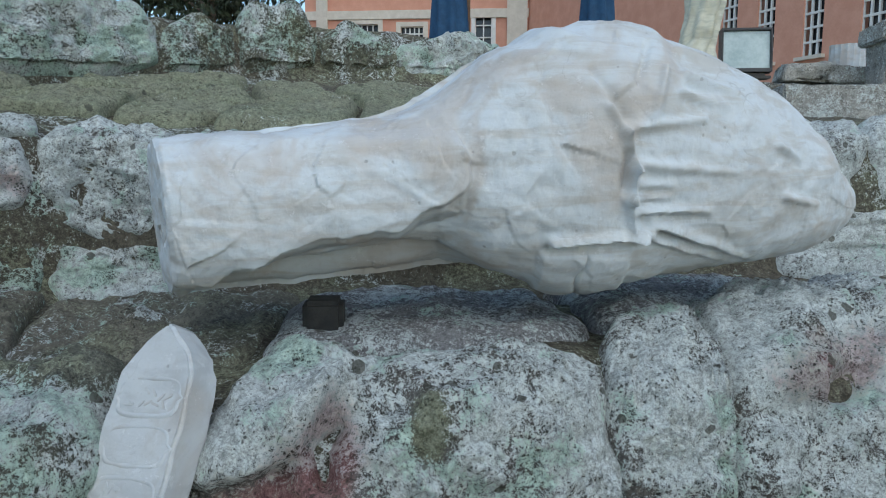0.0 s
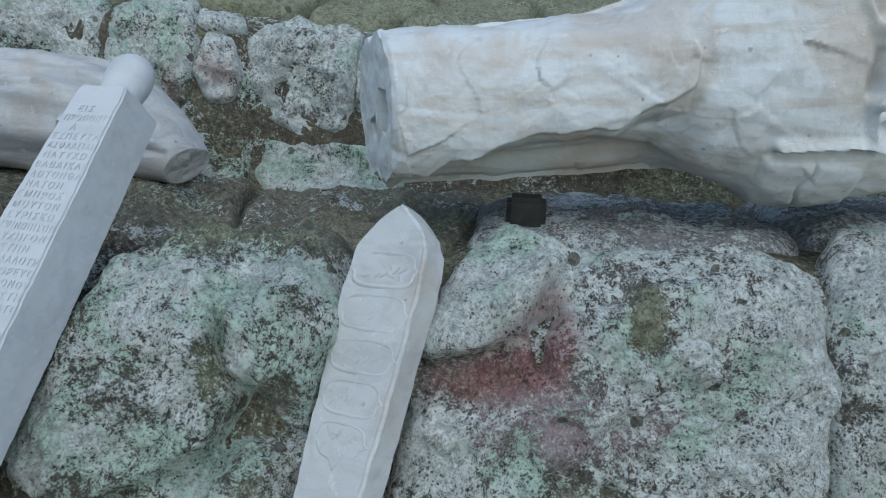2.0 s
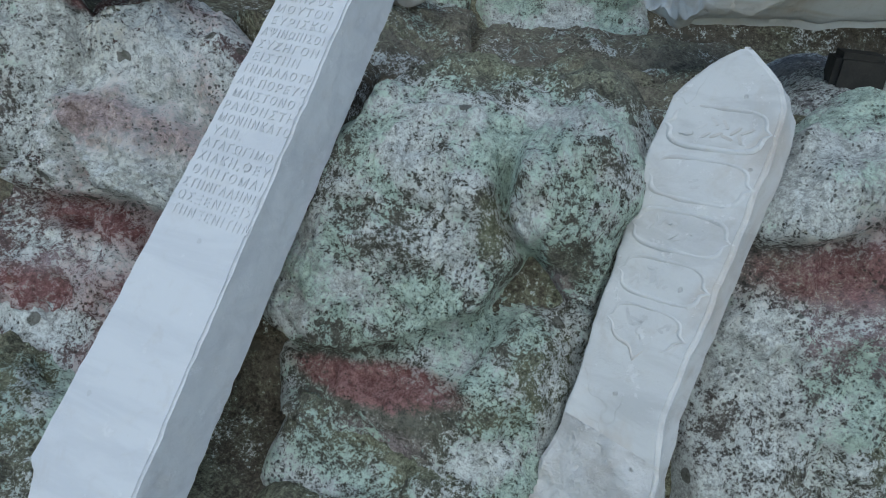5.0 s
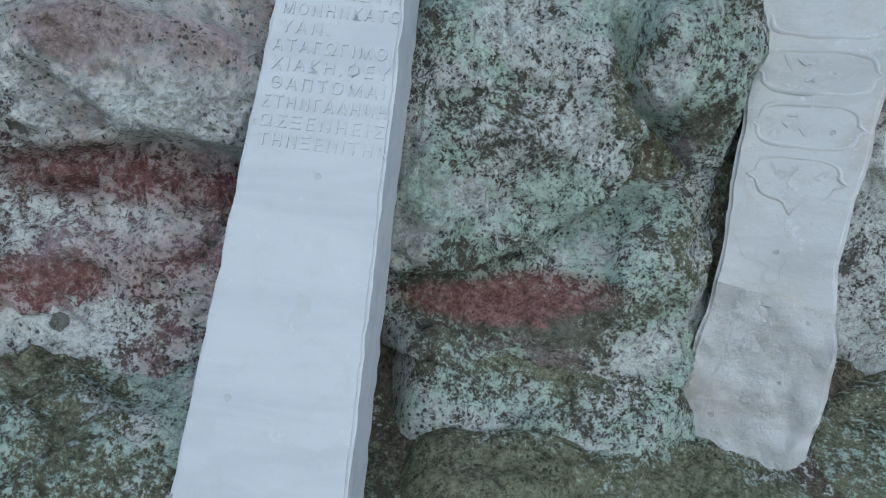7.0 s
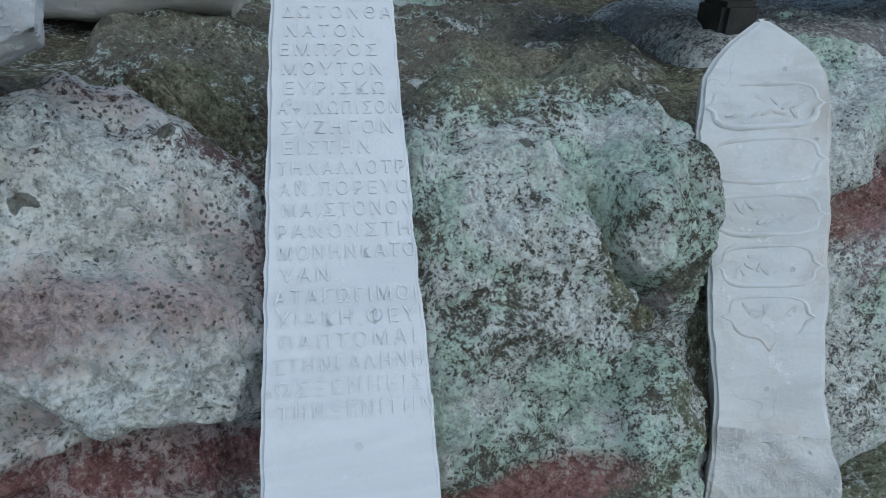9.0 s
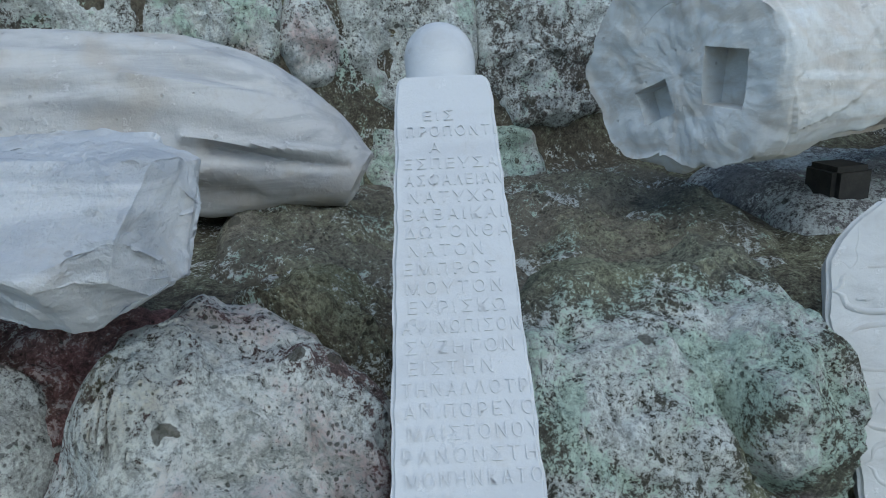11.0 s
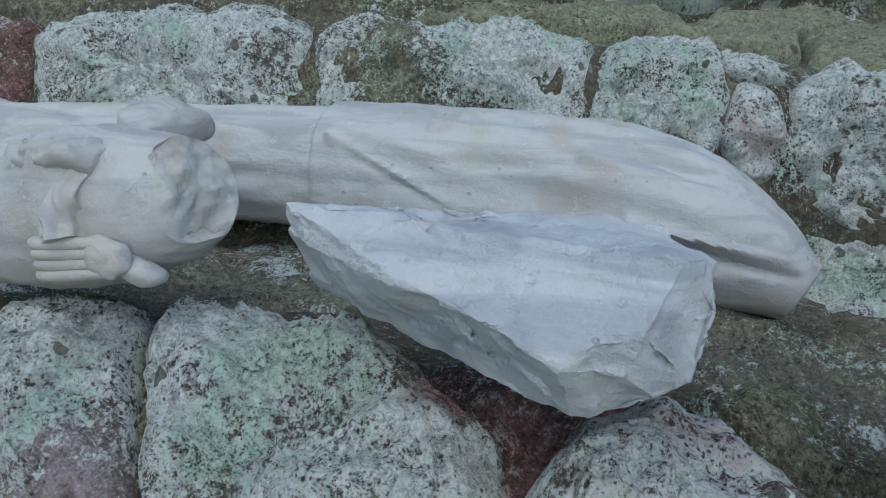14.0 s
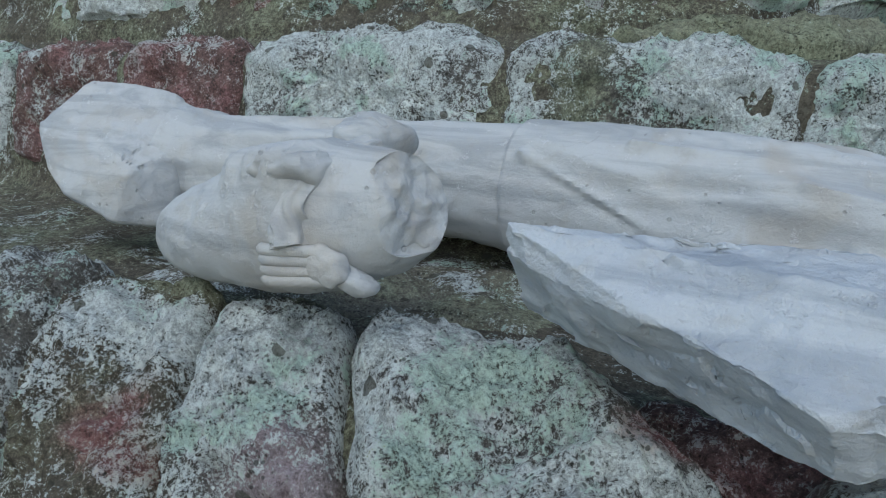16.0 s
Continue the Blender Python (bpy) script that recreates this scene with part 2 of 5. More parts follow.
def part(name, bm, mat, parent=None, label="", soft=False, angle=None):
    me = bpy.data.meshes.new(name)
    bmesh.ops.recalc_face_normals(bm, faces=bm.faces)
    bm.to_mesh(me)
    bm.free()
    return put(name, me, mat, parent, label, soft, angle)


def box(bm, lo, hi, m=None, bevel=0.0):
    r = bmesh.ops.create_cube(bm, size=1)
    c = [(a + b) / 2 for a, b in zip(lo, hi)]
    d = [b - a for a, b in zip(lo, hi)]
    vs = r["verts"]
    for v in vs:
        v.co = Vector([v.co[i] * d[i] + c[i] for i in range(3)])
    if m is not None:
        bmesh.ops.transform(bm, matrix=m, verts=vs)
    if bevel:
        bmesh.ops.bevel(bm, geom=list({e for v in vs for e in v.link_edges}), offset=bevel, segments=2, affect="EDGES")


def fbm(p, scale, octaves=4):
    return noise.fractal(Vector(p) * scale, 0.8, 2.1, octaves, noise_basis="PERLIN_ORIGINAL")


def grid_mesh(name, P, wrap=False):
    """A mesh of quads over an array of places, rows by columns."""
    n, k = P.shape[:2]
    cols = range(k if wrap else k - 1)
    faces = [(i * k + j, i * k + (j + 1) % k, (i + 1) * k + (j + 1) % k, (i + 1) * k + j) for i in range(n - 1) for j in cols]
    me = bpy.data.meshes.new(name)
    me.from_pydata(P.reshape(-1, 3).tolist(), [], faces)
    me.update()
    return me


def loft_places(path, radii, n, k, power=2.2, push=None):
    """Rings of k places along a path of n steps. radii: (across, up) at each knot; push(s, a, place) gives metres outwards."""
    path, radii = np.array(path, float), np.array(radii, float)
    u = np.linspace(0, 1, len(path))
    s = np.linspace(0, 1, n)
    w = 0.5 / (len(path) - 1)
    fine = np.linspace(-0.2, 1.2, 1401)

    def eased(col):
        y = np.interp(fine, u, col)
        r = max(1, int(w * 1000))
        y = np.convolve(np.pad(y, r, mode="edge"), np.ones(2 * r + 1) / (2 * r + 1), "valid")
        lo, hi = np.interp(0, fine, y), np.interp(1, fine, y)
        y = y + (col[0] - lo) * np.clip(1 - fine / (2 * w), 0, 1) + (col[-1] - hi) * np.clip(1 - (1 - fine) / (2 * w), 0, 1)
        return np.interp(s, fine, y)

    C = np.stack([eased(path[:, i]) for i in range(3)], 1)
    ra, rb = eased(radii[:, 0]), eased(radii[:, 1])
    T = np.gradient(C, axis=0)
    T /= np.linalg.norm(T, axis=1)[:, None]
    side = np.cross(T, (0, 0, 1.0))
    side /= np.linalg.norm(side, axis=1)[:, None]
    up = np.cross(side, T)
    out = np.zeros((n, k, 3))
    for i in range(n):
        for j in range(k):
            a = 2 * math.pi * j / k
            ca, sa = math.cos(a), math.sin(a)
            e = (abs(ca) ** power + abs(sa) ** power) ** (-1 / power)
            d = side[i] * ca * ra[i] * e + up[i] * sa * rb[i] * e
            p = C[i] + d
            h = push(s[i], a, p) if push else 0
            out[i, j] = p + d / (np.linalg.norm(d) + 1e-9) * h
    return out


def capped(name, P, rough=0.01, rings=10, seed=0):
    """A closed mesh from rings: its ends are filled with rings that shrink to a broken, uneven face."""
    n, k = P.shape[:2]
    rows = []
    for end, step_in in ((0, -1), (n - 1, 1)):
        c = P[end].mean(0)
        ax = P[end].mean(0) - P[end - step_in * 3 if end else 3].mean(0)
        ax = ax / (np.linalg.norm(ax) + 1e-9)
        got = []
        for r in range(1, rings + 1):
            f = 1 - r / rings * 0.98
            ring = c + (P[end] - c) * f
            got.append(np.array([q + ax * rough * (fbm(q + seed, 5.5) * (0.9 - 0.6 * f ** 6) + 0.25 * fbm(q, 24) + 0.2 * (1 - f ** 3)) for q in ring]))
        rows.append(got)
    full = np.stack(rows[0][::-1] + list(P) + rows[1])
    me = grid_mesh(name, full, True)
    bm = bmesh.new()
    bm.from_mesh(me)
    bmesh.ops.holes_fill(bm, edges=[e for e in bm.edges if e.is_boundary])
    bmesh.ops.recalc_face_normals(bm, faces=bm.faces)
    bm.to_mesh(me)
    bm.free()
    return me


# ---- the lie of the terraced wall: knots of its section (y, z) by x ----
KV = np.array([0.0, 0.45, 1.15, 1.30, 2.20, 2.32, 2.75, 2.90, 4.30, 4.42, 4.85, 5.30, 6.2])
KX = (-5.6, -3.6, -2.6, -2.0, -1.5, -1.2, -0.8, -0.3, 0.0, 0.6, 1.6, 3.0)
FOOT_Z = (0.50, 0.50, 0.48, 0.44, 0.41, 0.32, 0.28, 0.28, 0.28, 0.28, 0.28, 0.28)
FOOT_Y = (0.75, 0.78, 0.85, 0.95, 1.00, 1.03, 1.03, 1.14, 1.22, 1.32, 1.50, 1.60)
EDGE_Y = (1.03, 1.05, 1.14, 1.22, 1.25, 1.30, 1.33, 1.40, 1.44, 1.60, 1.85, 2.00)
EDGE_Z = (0.99, 0.99, 0.99, 0.99, 0.95, 0.86, 0.86, 0.94, 0.94, 0.96, 0.97, 0.97)
BACK_Z = (1.06, 1.06, 1.06, 1.05, 1.00, 0.95, 0.95, 0.95, 0.95, 0.96, 0.97, 0.97)
WALL_Y = (1.90, 1.97, 2.05, 2.16, 2.22, 2.36, 2.40, 2.46, 2.50, 2.58, 2.75, 2.95)
WALL_Z = (1.62, 1.62, 1.62, 1.60, 1.55, 1.50, 1.47, 1.45, 1.45, 1.46, 1.53, 1.53)
TOP_Y = (2.15, 2.25, 2.32, 2.55, 3.40, 3.85, 4.10, 4.30, 4.40, 4.50, 4.60, 4.70)
TOP_Z = (1.66, 1.66, 1.66, 1.68, 1.77, 1.83, 1.86, 1.87, 1.87, 1.86, 1.80, 1.76)
CREST = (0.52, 0.52, 0.50, 0.38, 0.34, 0.33, 0.33, 0.33, 0.30, 0.20, 0.14, 0.15)


def section(x):
    f = lambda k: float(np.interp(x, KX, k))
    fz, fy, ey, ez, bz, wy, wz, ty, tz, cr = (f(k) for k in (FOOT_Z, FOOT_Y, EDGE_Y, EDGE_Z, BACK_Z, WALL_Y, WALL_Z, TOP_Y, TOP_Z, CREST))
    return np.array([(fy - 0.45, fz - 0.05), (fy, fz), (ey - 0.05, ez - 0.09), (ey + 0.10, ez), (wy - 0.09, bz), (wy, bz + 0.07),
                     (wy + 0.04, wz - 0.05), (wy + 0.15, wz), (ty - 0.08, tz), (ty, tz + 0.06), (ty + 0.06, tz + cr), (ty + 0.5, tz + cr + 0.02),
                     (max(ty + 1.6, 5.8), 1.72)])


LX, LV = np.arange(-12.0, 10.01, 0.04), np.arange(0, 6.21, 0.02)
LIE = np.array([[np.interp(LV, KV, k) for k in section(x).T] for x in LX])


def lie(x, v):
    """The places on the wall's rough bed at x, v metres up its section."""
    a, c = np.clip((x - LX[0]) / 0.04, 0, len(LX) - 1.001), np.clip(v / 0.02, 0, len(LV) - 1.001)
    i, j = a.astype(int), c.astype(int)
    f, g = a - i, c - j
    y, z = ((1 - f) * ((1 - g) * LIE[i, k, j] + g * LIE[i, k, j + 1]) + f * ((1 - g) * LIE[i + 1, k, j] + g * LIE[i + 1, k, j + 1]) for k in (0, 1))
    return np.stack((x, y, z), -1)


def lie_normal(x, v):
    d = 0.04
    n = np.cross(lie(x + d, v) - lie(x - d, v), lie(x, v + d) - lie(x, v - d))
    return n / np.linalg.norm(n, axis=-1, keepdims=True)


def rise(x, lo, hi):
    t = np.clip((x - lo) / (hi - lo), 0, 1)
    return t * t * (3 - 2 * t)


def away(x, v, *line):
    """Distance from a line of places on the wall."""
    best = np.full(np.shape(x), 9.0)
    for (x0, v0), (x1, v1) in zip(line, line[1:]):
        dx, dv = x1 - x0, v1 - v0
        t = np.clip(((x - x0) * dx + (v - v0) * dv) / (dx * dx + dv * dv), 0, 1)
        best = np.minimum(best, np.hypot(x - x0 - t * dx, v - v0 - t * dv))
    return best


def groove(x, v, wide, deep, *line):
    return -deep * np.exp(-(away(x, v, *line) / wide) ** 2)


def ease(x, lo, hi):
    t = min(1.0, max(0.0, (x - lo) / (hi - lo)))
    return t * t * (3 - 2 * t)


def near(x, c, w):
    return math.exp(-((x - c) / w) ** 2)


# ---- the wall's bed of mortar, one sheet from its foot to the yard above ----
def build_bed():
    xs, vs = np.concatenate((np.arange(-12, -5.61, 0.15), np.arange(-5.6, 2.99, 0.03), np.arange(3.0, 10.1, 0.15))), np.arange(0, 6.21, 0.03)
    P = np.zeros((len(xs), len(vs), 3))
    for i, x in enumerate(xs):
        s = section(x)
        y, z = np.interp(vs, KV, s[:, 0]), np.interp(vs, KV, s[:, 1])
        y, z = (np.convolve(np.pad(c, 2, mode="edge"), np.ones(5) / 5, "valid") for c in (y, z))
        for j in range(len(vs)):
            q = (x, y[j], z[j])
            h = (0.028 - 0.016 * ease(vs[j], 2.9, 3.1)) * fbm(q, 3.0, 3) + 0.010 * fbm(q, 13.0, 3)
            lift = 0.035 * ease(vs[j], 0.3, 0.6) * (1 - ease(vs[j], 1.3, 1.6)) + 0.030 * ease(vs[j], 2.25, 2.4) * (1 - ease(vs[j], 2.75, 2.95)) + 0.05 * ease(vs[j], 4.25, 4.4) * (1 - ease(vs[j], 4.65, 4.85))
            P[i, j] = (x, y[j] - 0.6 * h - 0.85 * lift, z[j] + 0.8 * h + 0.4 * lift)
    return put("wall_terrace", grid_mesh("wall_terrace", P), BED)


wall = tagged(build_bed(), "terraced rubble wall of lichen-covered stones in mossy mortar", "wall", kind="structure")


def stone(kind, bulge, *outline, seg=88, rings=24, rough=1.0, flat=8.0, relief=None, growth=()):
    """A rounded stone in the wall: its outline in metres along x and up the section, its belly standing out by bulge.
    relief(x, v): further metres outwards; growth: (what, x, v, half width, half height, how much)."""
    o = np.array(outline)
    c = o.mean(0)
    o = c + (o - c) * 1.025
    ang = np.arctan2(o[:, 1] - c[1], o[:, 0] - c[0])
    order = np.argsort(ang)
    o, ang = o[order], ang[order]
    a = np.linspace(-math.pi, math.pi, seg, endpoint=False)
    # the outline, walked evenly by angle along its straight sides, then eased
    R = np.full(seg, 0.02)
    dc, ds = np.cos(a), np.sin(a)
    for p, q in zip(o, np.roll(o, -1, 0)):
        e, w = q - p, p - c
        den = -dc * e[1] + ds * e[0]
        den = np.where(np.abs(den) < 1e-9, 1e-9, den)
        r = (-w[0] * e[1] + w[1] * e[0]) / den
        u = (dc * w[1] - ds * w[0]) / den
        R = np.where((r > 0) & (u >= -0.01) & (u <= 1.01), np.maximum(R, r), R)
    for _ in range(2):
        R = (np.roll(R, 1) + 2 * R + np.roll(R, -1)) / 4
    R = R * 1.015 + 0.014
    R *= 1 + 0.035 * np.array([fbm((2 * dc[i] + c[0], 2 * ds[i], c[1]), 2.0, 3) for i in range(seg)])
    mean = float(R.mean())
    f = ((np.arange(rings + 1) / rings) ** 0.8)[:, None]
    X, V = c[0] + R * f * dc, c[1] + R * f * ds
    h = bulge * np.maximum(0.0, 1 - f ** flat) ** 0.5 - 0.03 * f ** 12 + 0 * X
    if relief:
        h = h + relief(X, V) * (1 - 0.8 * f ** 10)
    base, nrm = lie(X, V), lie_normal(X, V)
    q = base + nrm * h[..., None]
    lump = np.array([0.040 * fbm(k + c[0], 5.5, 3) + 0.020 * fbm(k, 17, 4) + 0.009 * fbm(k, 60, 3) for k in q.reshape(-1, 3)]).reshape(X.shape)
    q = q + nrm * (lump * rough * min(1.0, 0.35 + mean * 3) * (1 - 0.7 * f ** 6))[..., None]
    me = grid_mesh("stone", q, True)
    for what in {g[0] for g in growth}:
        k = sum(g[5] * np.exp(-(((X - g[1]) / g[3]) ** 2 + ((V - g[2]) / g[4]) ** 2)) for g in growth if g[0] == what)
        me.attributes.new(what, "FLOAT", "POINT").data.foreach_set("value", k.ravel().astype(np.float32))
    return put("stone", me, STONE[kind], wall)


# lower wall
def great_relief(x, v):
    # a lobe at the upper corner overhangs a broken hollow
    rim = np.interp(x, (-0.50, -0.44, -0.36, -0.29, -0.24, -0.20, -0.12), (1.09, 1.08, 1.09, 1.12, 1.16, 1.20, 1.30))
    side = 1 - rise(x, -0.24, -0.10)
    return (0.035 * rise(v, rim - 0.01, rim + 0.02) * (1 - rise(v, 1.17, 1.27)) - 0.045 * (1 - rise(v, rim - 0.02, rim + 0.005)) * rise(v, rim - 0.20, rim - 0.03)) * side \
        + groove(x, v, 0.018, 0.06, (-0.235, 1.05), (-0.245, 1.12), (-0.21, 1.15)) + groove(x, v, 0.06, 0.02, (-0.05, 0.98), (0.05, 0.82), (0.2, 0.74)) + 0.02 * np.exp(-((x - 0.1) / 0.15) ** 2 - ((v - 1.1) / 0.12) ** 2)


stone("pale", 0.10, (-0.47, 1.14), (-0.42, 1.26), (-0.31, 1.33), (-0.20, 1.27), (-0.01, 1.28), (0.25, 1.27), (0.34, 1.22), (0.34, 0.97), (0.33, 0.71), (0.28, 0.48), (-0.14, 0.42), (-0.46, 0.43), (-0.50, 0.77), seg=190, rings=70, flat=13, relief=great_relief,
      growth=(("iron", -0.33, 1.03, 0.20, 0.08, 0.95), ("iron", -0.22, 1.13, 0.05, 0.08, 0.9), ("bare", -0.33, 1.03, 0.2, 0.06, 1.0), ("mauve", -0.28, 0.92, 0.20, 0.10, 0.8), ("mauve", 0.02, 0.93, 0.24, 0.09, 0.6), ("bare", -0.25, 0.90, 0.20, 0.10, 0.35),
              ("moss", -0.12, 0.70, 0.36, 0.13, 0.75), ("bare", -0.12, 0.68, 0.36, 0.15, 0.35), ("moss", -0.04, 1.13, 0.04, 0.04, 1.2), ("bare", -0.04, 1.13, 0.035, 0.035, 1.5), ("moss", 0.15, 1.22, 0.2, 0.06, 0.5), ("crust", -0.36, 1.18, 0.1, 0.08, 0.5)))
stone("pale", 0.09, (0.37, 1.24), (0.45, 1.38), (0.62, 1.40), (0.63, 1.27), (0.62, 1.00), (0.64, 0.60), (0.38, 0.55), (0.36, 0.82), (0.355, 1.12), seg=120, rings=44, flat=13, growth=(("crust", 0.48, 1.1, 0.1, 0.2, 0.4),))
stone("pale", 0.10, (0.67, 1.45), (0.85, 1.62), (1.20, 1.60), (1.50, 1.45), (1.52, 0.95), (1.45, 0.55), (0.69, 0.58), (0.655, 1.02), seg=170, rings=56, flat=13,
      relief=lambda x, v: groove(x, v, 0.022, 0.10, (0.885, 1.12), (0.93, 1.12)) + groove(x, v, 0.05, 0.03, (0.78, 1.10), (1.0, 1.13)),
      growth=(("iron", 0.86, 1.15, 0.16, 0.07, 0.85), ("iron", 1.05, 1.20, 0.14, 0.1, 0.8), ("bare", 0.88, 1.15, 0.14, 0.05, 0.5), ("mauve", 0.85, 0.98, 0.18, 0.1, 0.4)))
stone("grey", 0.10, (1.56, 1.45), (1.9, 1.6), (2.6, 1.5), (2.6, 0.6), (1.56, 0.6))


def mint_relief(x, v):
    # the crusted brow overhangs a soft red seam, and a knob hangs beside a cleft
    rim = np.interp(x, (-1.30, -1.20, -1.07, -1.00, -0.93, -0.87, -0.84, -0.80, -0.74), (0.67, 0.67, 0.70, 0.75, 0.81, 0.86, 0.95, 1.04, 1.10))
    under = 1 - rise(v, rim - 0.012, rim + 0.022)
    low = under * (-0.095 + 0.060 * (1 - rise(v, rim - 0.20, rim - 0.07)))
    knob = np.exp(-(((x + 0.75) / 0.10) ** 2 + ((v - 1.18) / 0.20) ** 2) ** 2)
    return low * (1 - knob) + 0.02 * knob + groove(x, v, 0.020, 0.09, (-0.875, 1.15), (-0.86, 1.08), (-0.80, 1.00), (-0.76, 0.93)) \
        + groove(x, v, 0.05, 0.075, (-0.79, 0.95), (-0.74, 0.90)) - 0.075 * rise(x, -0.76, -0.66) * (1 - rise(v, 0.85, 1.0)) - 0.05 * rise(x, -0.70, -0.63)


stone("mint", 0.15, (-1.29, 0.73), (-1.28, 0.92), (-1.25, 1.12), (-1.17, 1.28), (-1.05, 1.38), (-0.86, 1.38), (-0.70, 1.36), (-0.63, 1.25), (-0.62, 1.05), (-0.60, 0.80), (-0.56, 0.50), (-0.60, 0.34), (-0.90, 0.30), (-1.16, 0.32), (-1.20, 0.50), seg=220, rings=84, relief=mint_relief,
      growth=(("iron", -1.12, 0.62, 0.14, 0.045, 1.0), ("iron", -0.93, 0.685, 0.12, 0.045, 1.1), ("iron", -1.02, 0.635, 0.16, 0.05, 0.8), ("bare", -1.02, 0.65, 0.24, 0.075, 1.2), ("bare", -0.78, 0.96, 0.07, 0.07, 1.2), ("mauve", -0.77, 0.95, 0.06, 0.06, 0.8),
              ("bare", -0.75, 0.78, 0.10, 0.10, 0.6), ("moss", -0.72, 0.78, 0.10, 0.22, 0.6), ("moss", -0.87, 1.07, 0.03, 0.08, 1.0), ("bare", -0.87, 1.08, 0.03, 0.07, 0.9), ("moss", -0.9, 0.40, 0.3, 0.1, 0.9), ("bare", -0.9, 0.36, 0.35, 0.10, 0.8),
              ("mauve", -0.98, 0.52, 0.16, 0.06, 0.6), ("bare", -0.95, 0.48, 0.3, 0.12, 0.6), ("moss", -0.78, 0.55, 0.12, 0.15, 0.5), ("bare", -1.05, 0.76, 0.16, 0.05, 0.5), ("iron", -0.95, 0.80, 0.1, 0.05, 0.35), ("moss", -0.95, 1.33, 0.25, 0.07, 0.8), ("bare", -0.95, 1.34, 0.3, 0.10, 1.4), ("bare", -0.75, 1.30, 0.12, 0.08, 0.6)))
stone("moss", 0.045, (-1.14, 0.30), (-0.93, 0.30), (-0.66, 0.32), (-0.57, 0.24), (-0.52, 0.14), (-0.52, 0.02), (-1.15, 0.02), flat=10, rough=0.7, rings=40, seg=120, growth=(("bare", -1.07, 0.21, 0.08, 0.05, 1.5), ("bare", -0.8, 0.15, 0.3, 0.1, 0.6), ("moss", -0.8, 0.15, 0.4, 0.2, 0.8)))
stone("moss", 0.035, (-0.52, 0.34), (-0.30, 0.42), (0.10, 0.40), (0.25, 0.22), (0.1, 0.02), (-0.42, 0.02), flat=8, rough=0.7, growth=(("moss", -0.2, 0.2, 0.4, 0.3, 0.9), ("bare", -0.2, 0.2, 0.4, 0.3, 0.6)))


def rose_relief(x, v):
    # a broken brow over a red seam, with a rough sloping face below it
    rim = np.interp(x, (-1.90, -1.72, -1.66, -1.60, -1.53, -1.46, -1.38), (0.80, 0.80, 0.81, 0.83, 0.865, 0.85, 0.85))
    under = 1 - rise(v, rim - 0.010, rim + 0.02)
    return 0.03 * np.exp(-((x + 1.46) / 0.09) ** 2 - ((v - 0.95) / 0.08) ** 2) + under * (-0.065 + 0.045 * (1 - rise(v, rim - 0.24, rim - 0.05))) + groove(x, v, 0.02, 0.035, (-1.68, 0.95), (-1.62, 0.90), (-1.57, 0.86)) \
        + groove(x, v, 0.03, 0.03, (-1.72, 1.12), (-1.60, 1.12), (-1.42, 1.10)) + groove(x, v, 0.014, 0.05, (-1.70, 0.74), (-1.64, 0.75))


stone("rose", 0.16, (-1.73, 1.14), (-1.68, 1.25), (-1.58, 1.29), (-1.46, 1.25), (-1.38, 1.18), (-1.365, 1.08), (-1.37, 0.90), (-1.34, 0.72), (-1.34, 0.40), (-1.50, 0.30), (-1.86, 0.34), (-1.92, 0.60), (-1.82, 0.86), (-1.78, 1.02), seg=220, rings=84, rough=1.15, relief=rose_relief,
      growth=(("iron", -1.50, 0.79, 0.14, 0.04, 0.85), ("iron", -1.66, 0.77, 0.12, 0.05, 0.8), ("bare", -1.55, 0.78, 0.24, 0.05, 0.6), ("iron", -1.70, 0.54, 0.10, 0.07, 1.0), ("bare", -1.70, 0.54, 0.1, 0.06, 0.8), ("mauve", -1.56, 0.66, 0.2, 0.08, 0.9), ("bare", -1.6, 0.64, 0.2, 0.06, 0.4),
              ("crust", -1.47, 0.95, 0.08, 0.10, 0.8), ("iron", -1.62, 1.04, 0.22, 0.10, 0.42), ("crust", -1.55, 0.98, 0.16, 0.10, 0.45), ("iron", -1.45, 1.05, 0.08, 0.08, 0.4), ("iron", -1.55, 0.62, 0.16, 0.06, 0.4), ("moss", -1.5, 0.42, 0.16, 0.10, 1.3), ("bare", -1.5, 0.42, 0.2, 0.10, 0.4), ("moss", -1.58, 1.24, 0.15, 0.05, 0.5), ("crust", -1.53, 1.17, 0.14, 0.05, 0.5), ("moss", -1.66, 1.18, 0.06, 0.05, 0.8), ("bare", -1.44, 1.20, 0.06, 0.04, 0.8), ("mauve", -1.70, 0.96, 0.08, 0.08, 0.8), ("bare", -1.39, 1.0, 0.03, 0.2, 0.8)))
stone("moss", 0.07, (-1.92, 0.30), (-1.72, 0.31), (-1.40, 0.32), (-1.36, 0.26), (-1.38, 0.15), (-1.40, 0.02), (-1.92, 0.02), (-1.98, 0.2), seg=110, rings=36, growth=(("moss", -1.5, 0.2, 0.2, 0.15, 0.9), ("iron", -1.70, 0.27, 0.06, 0.1, 0.9)))
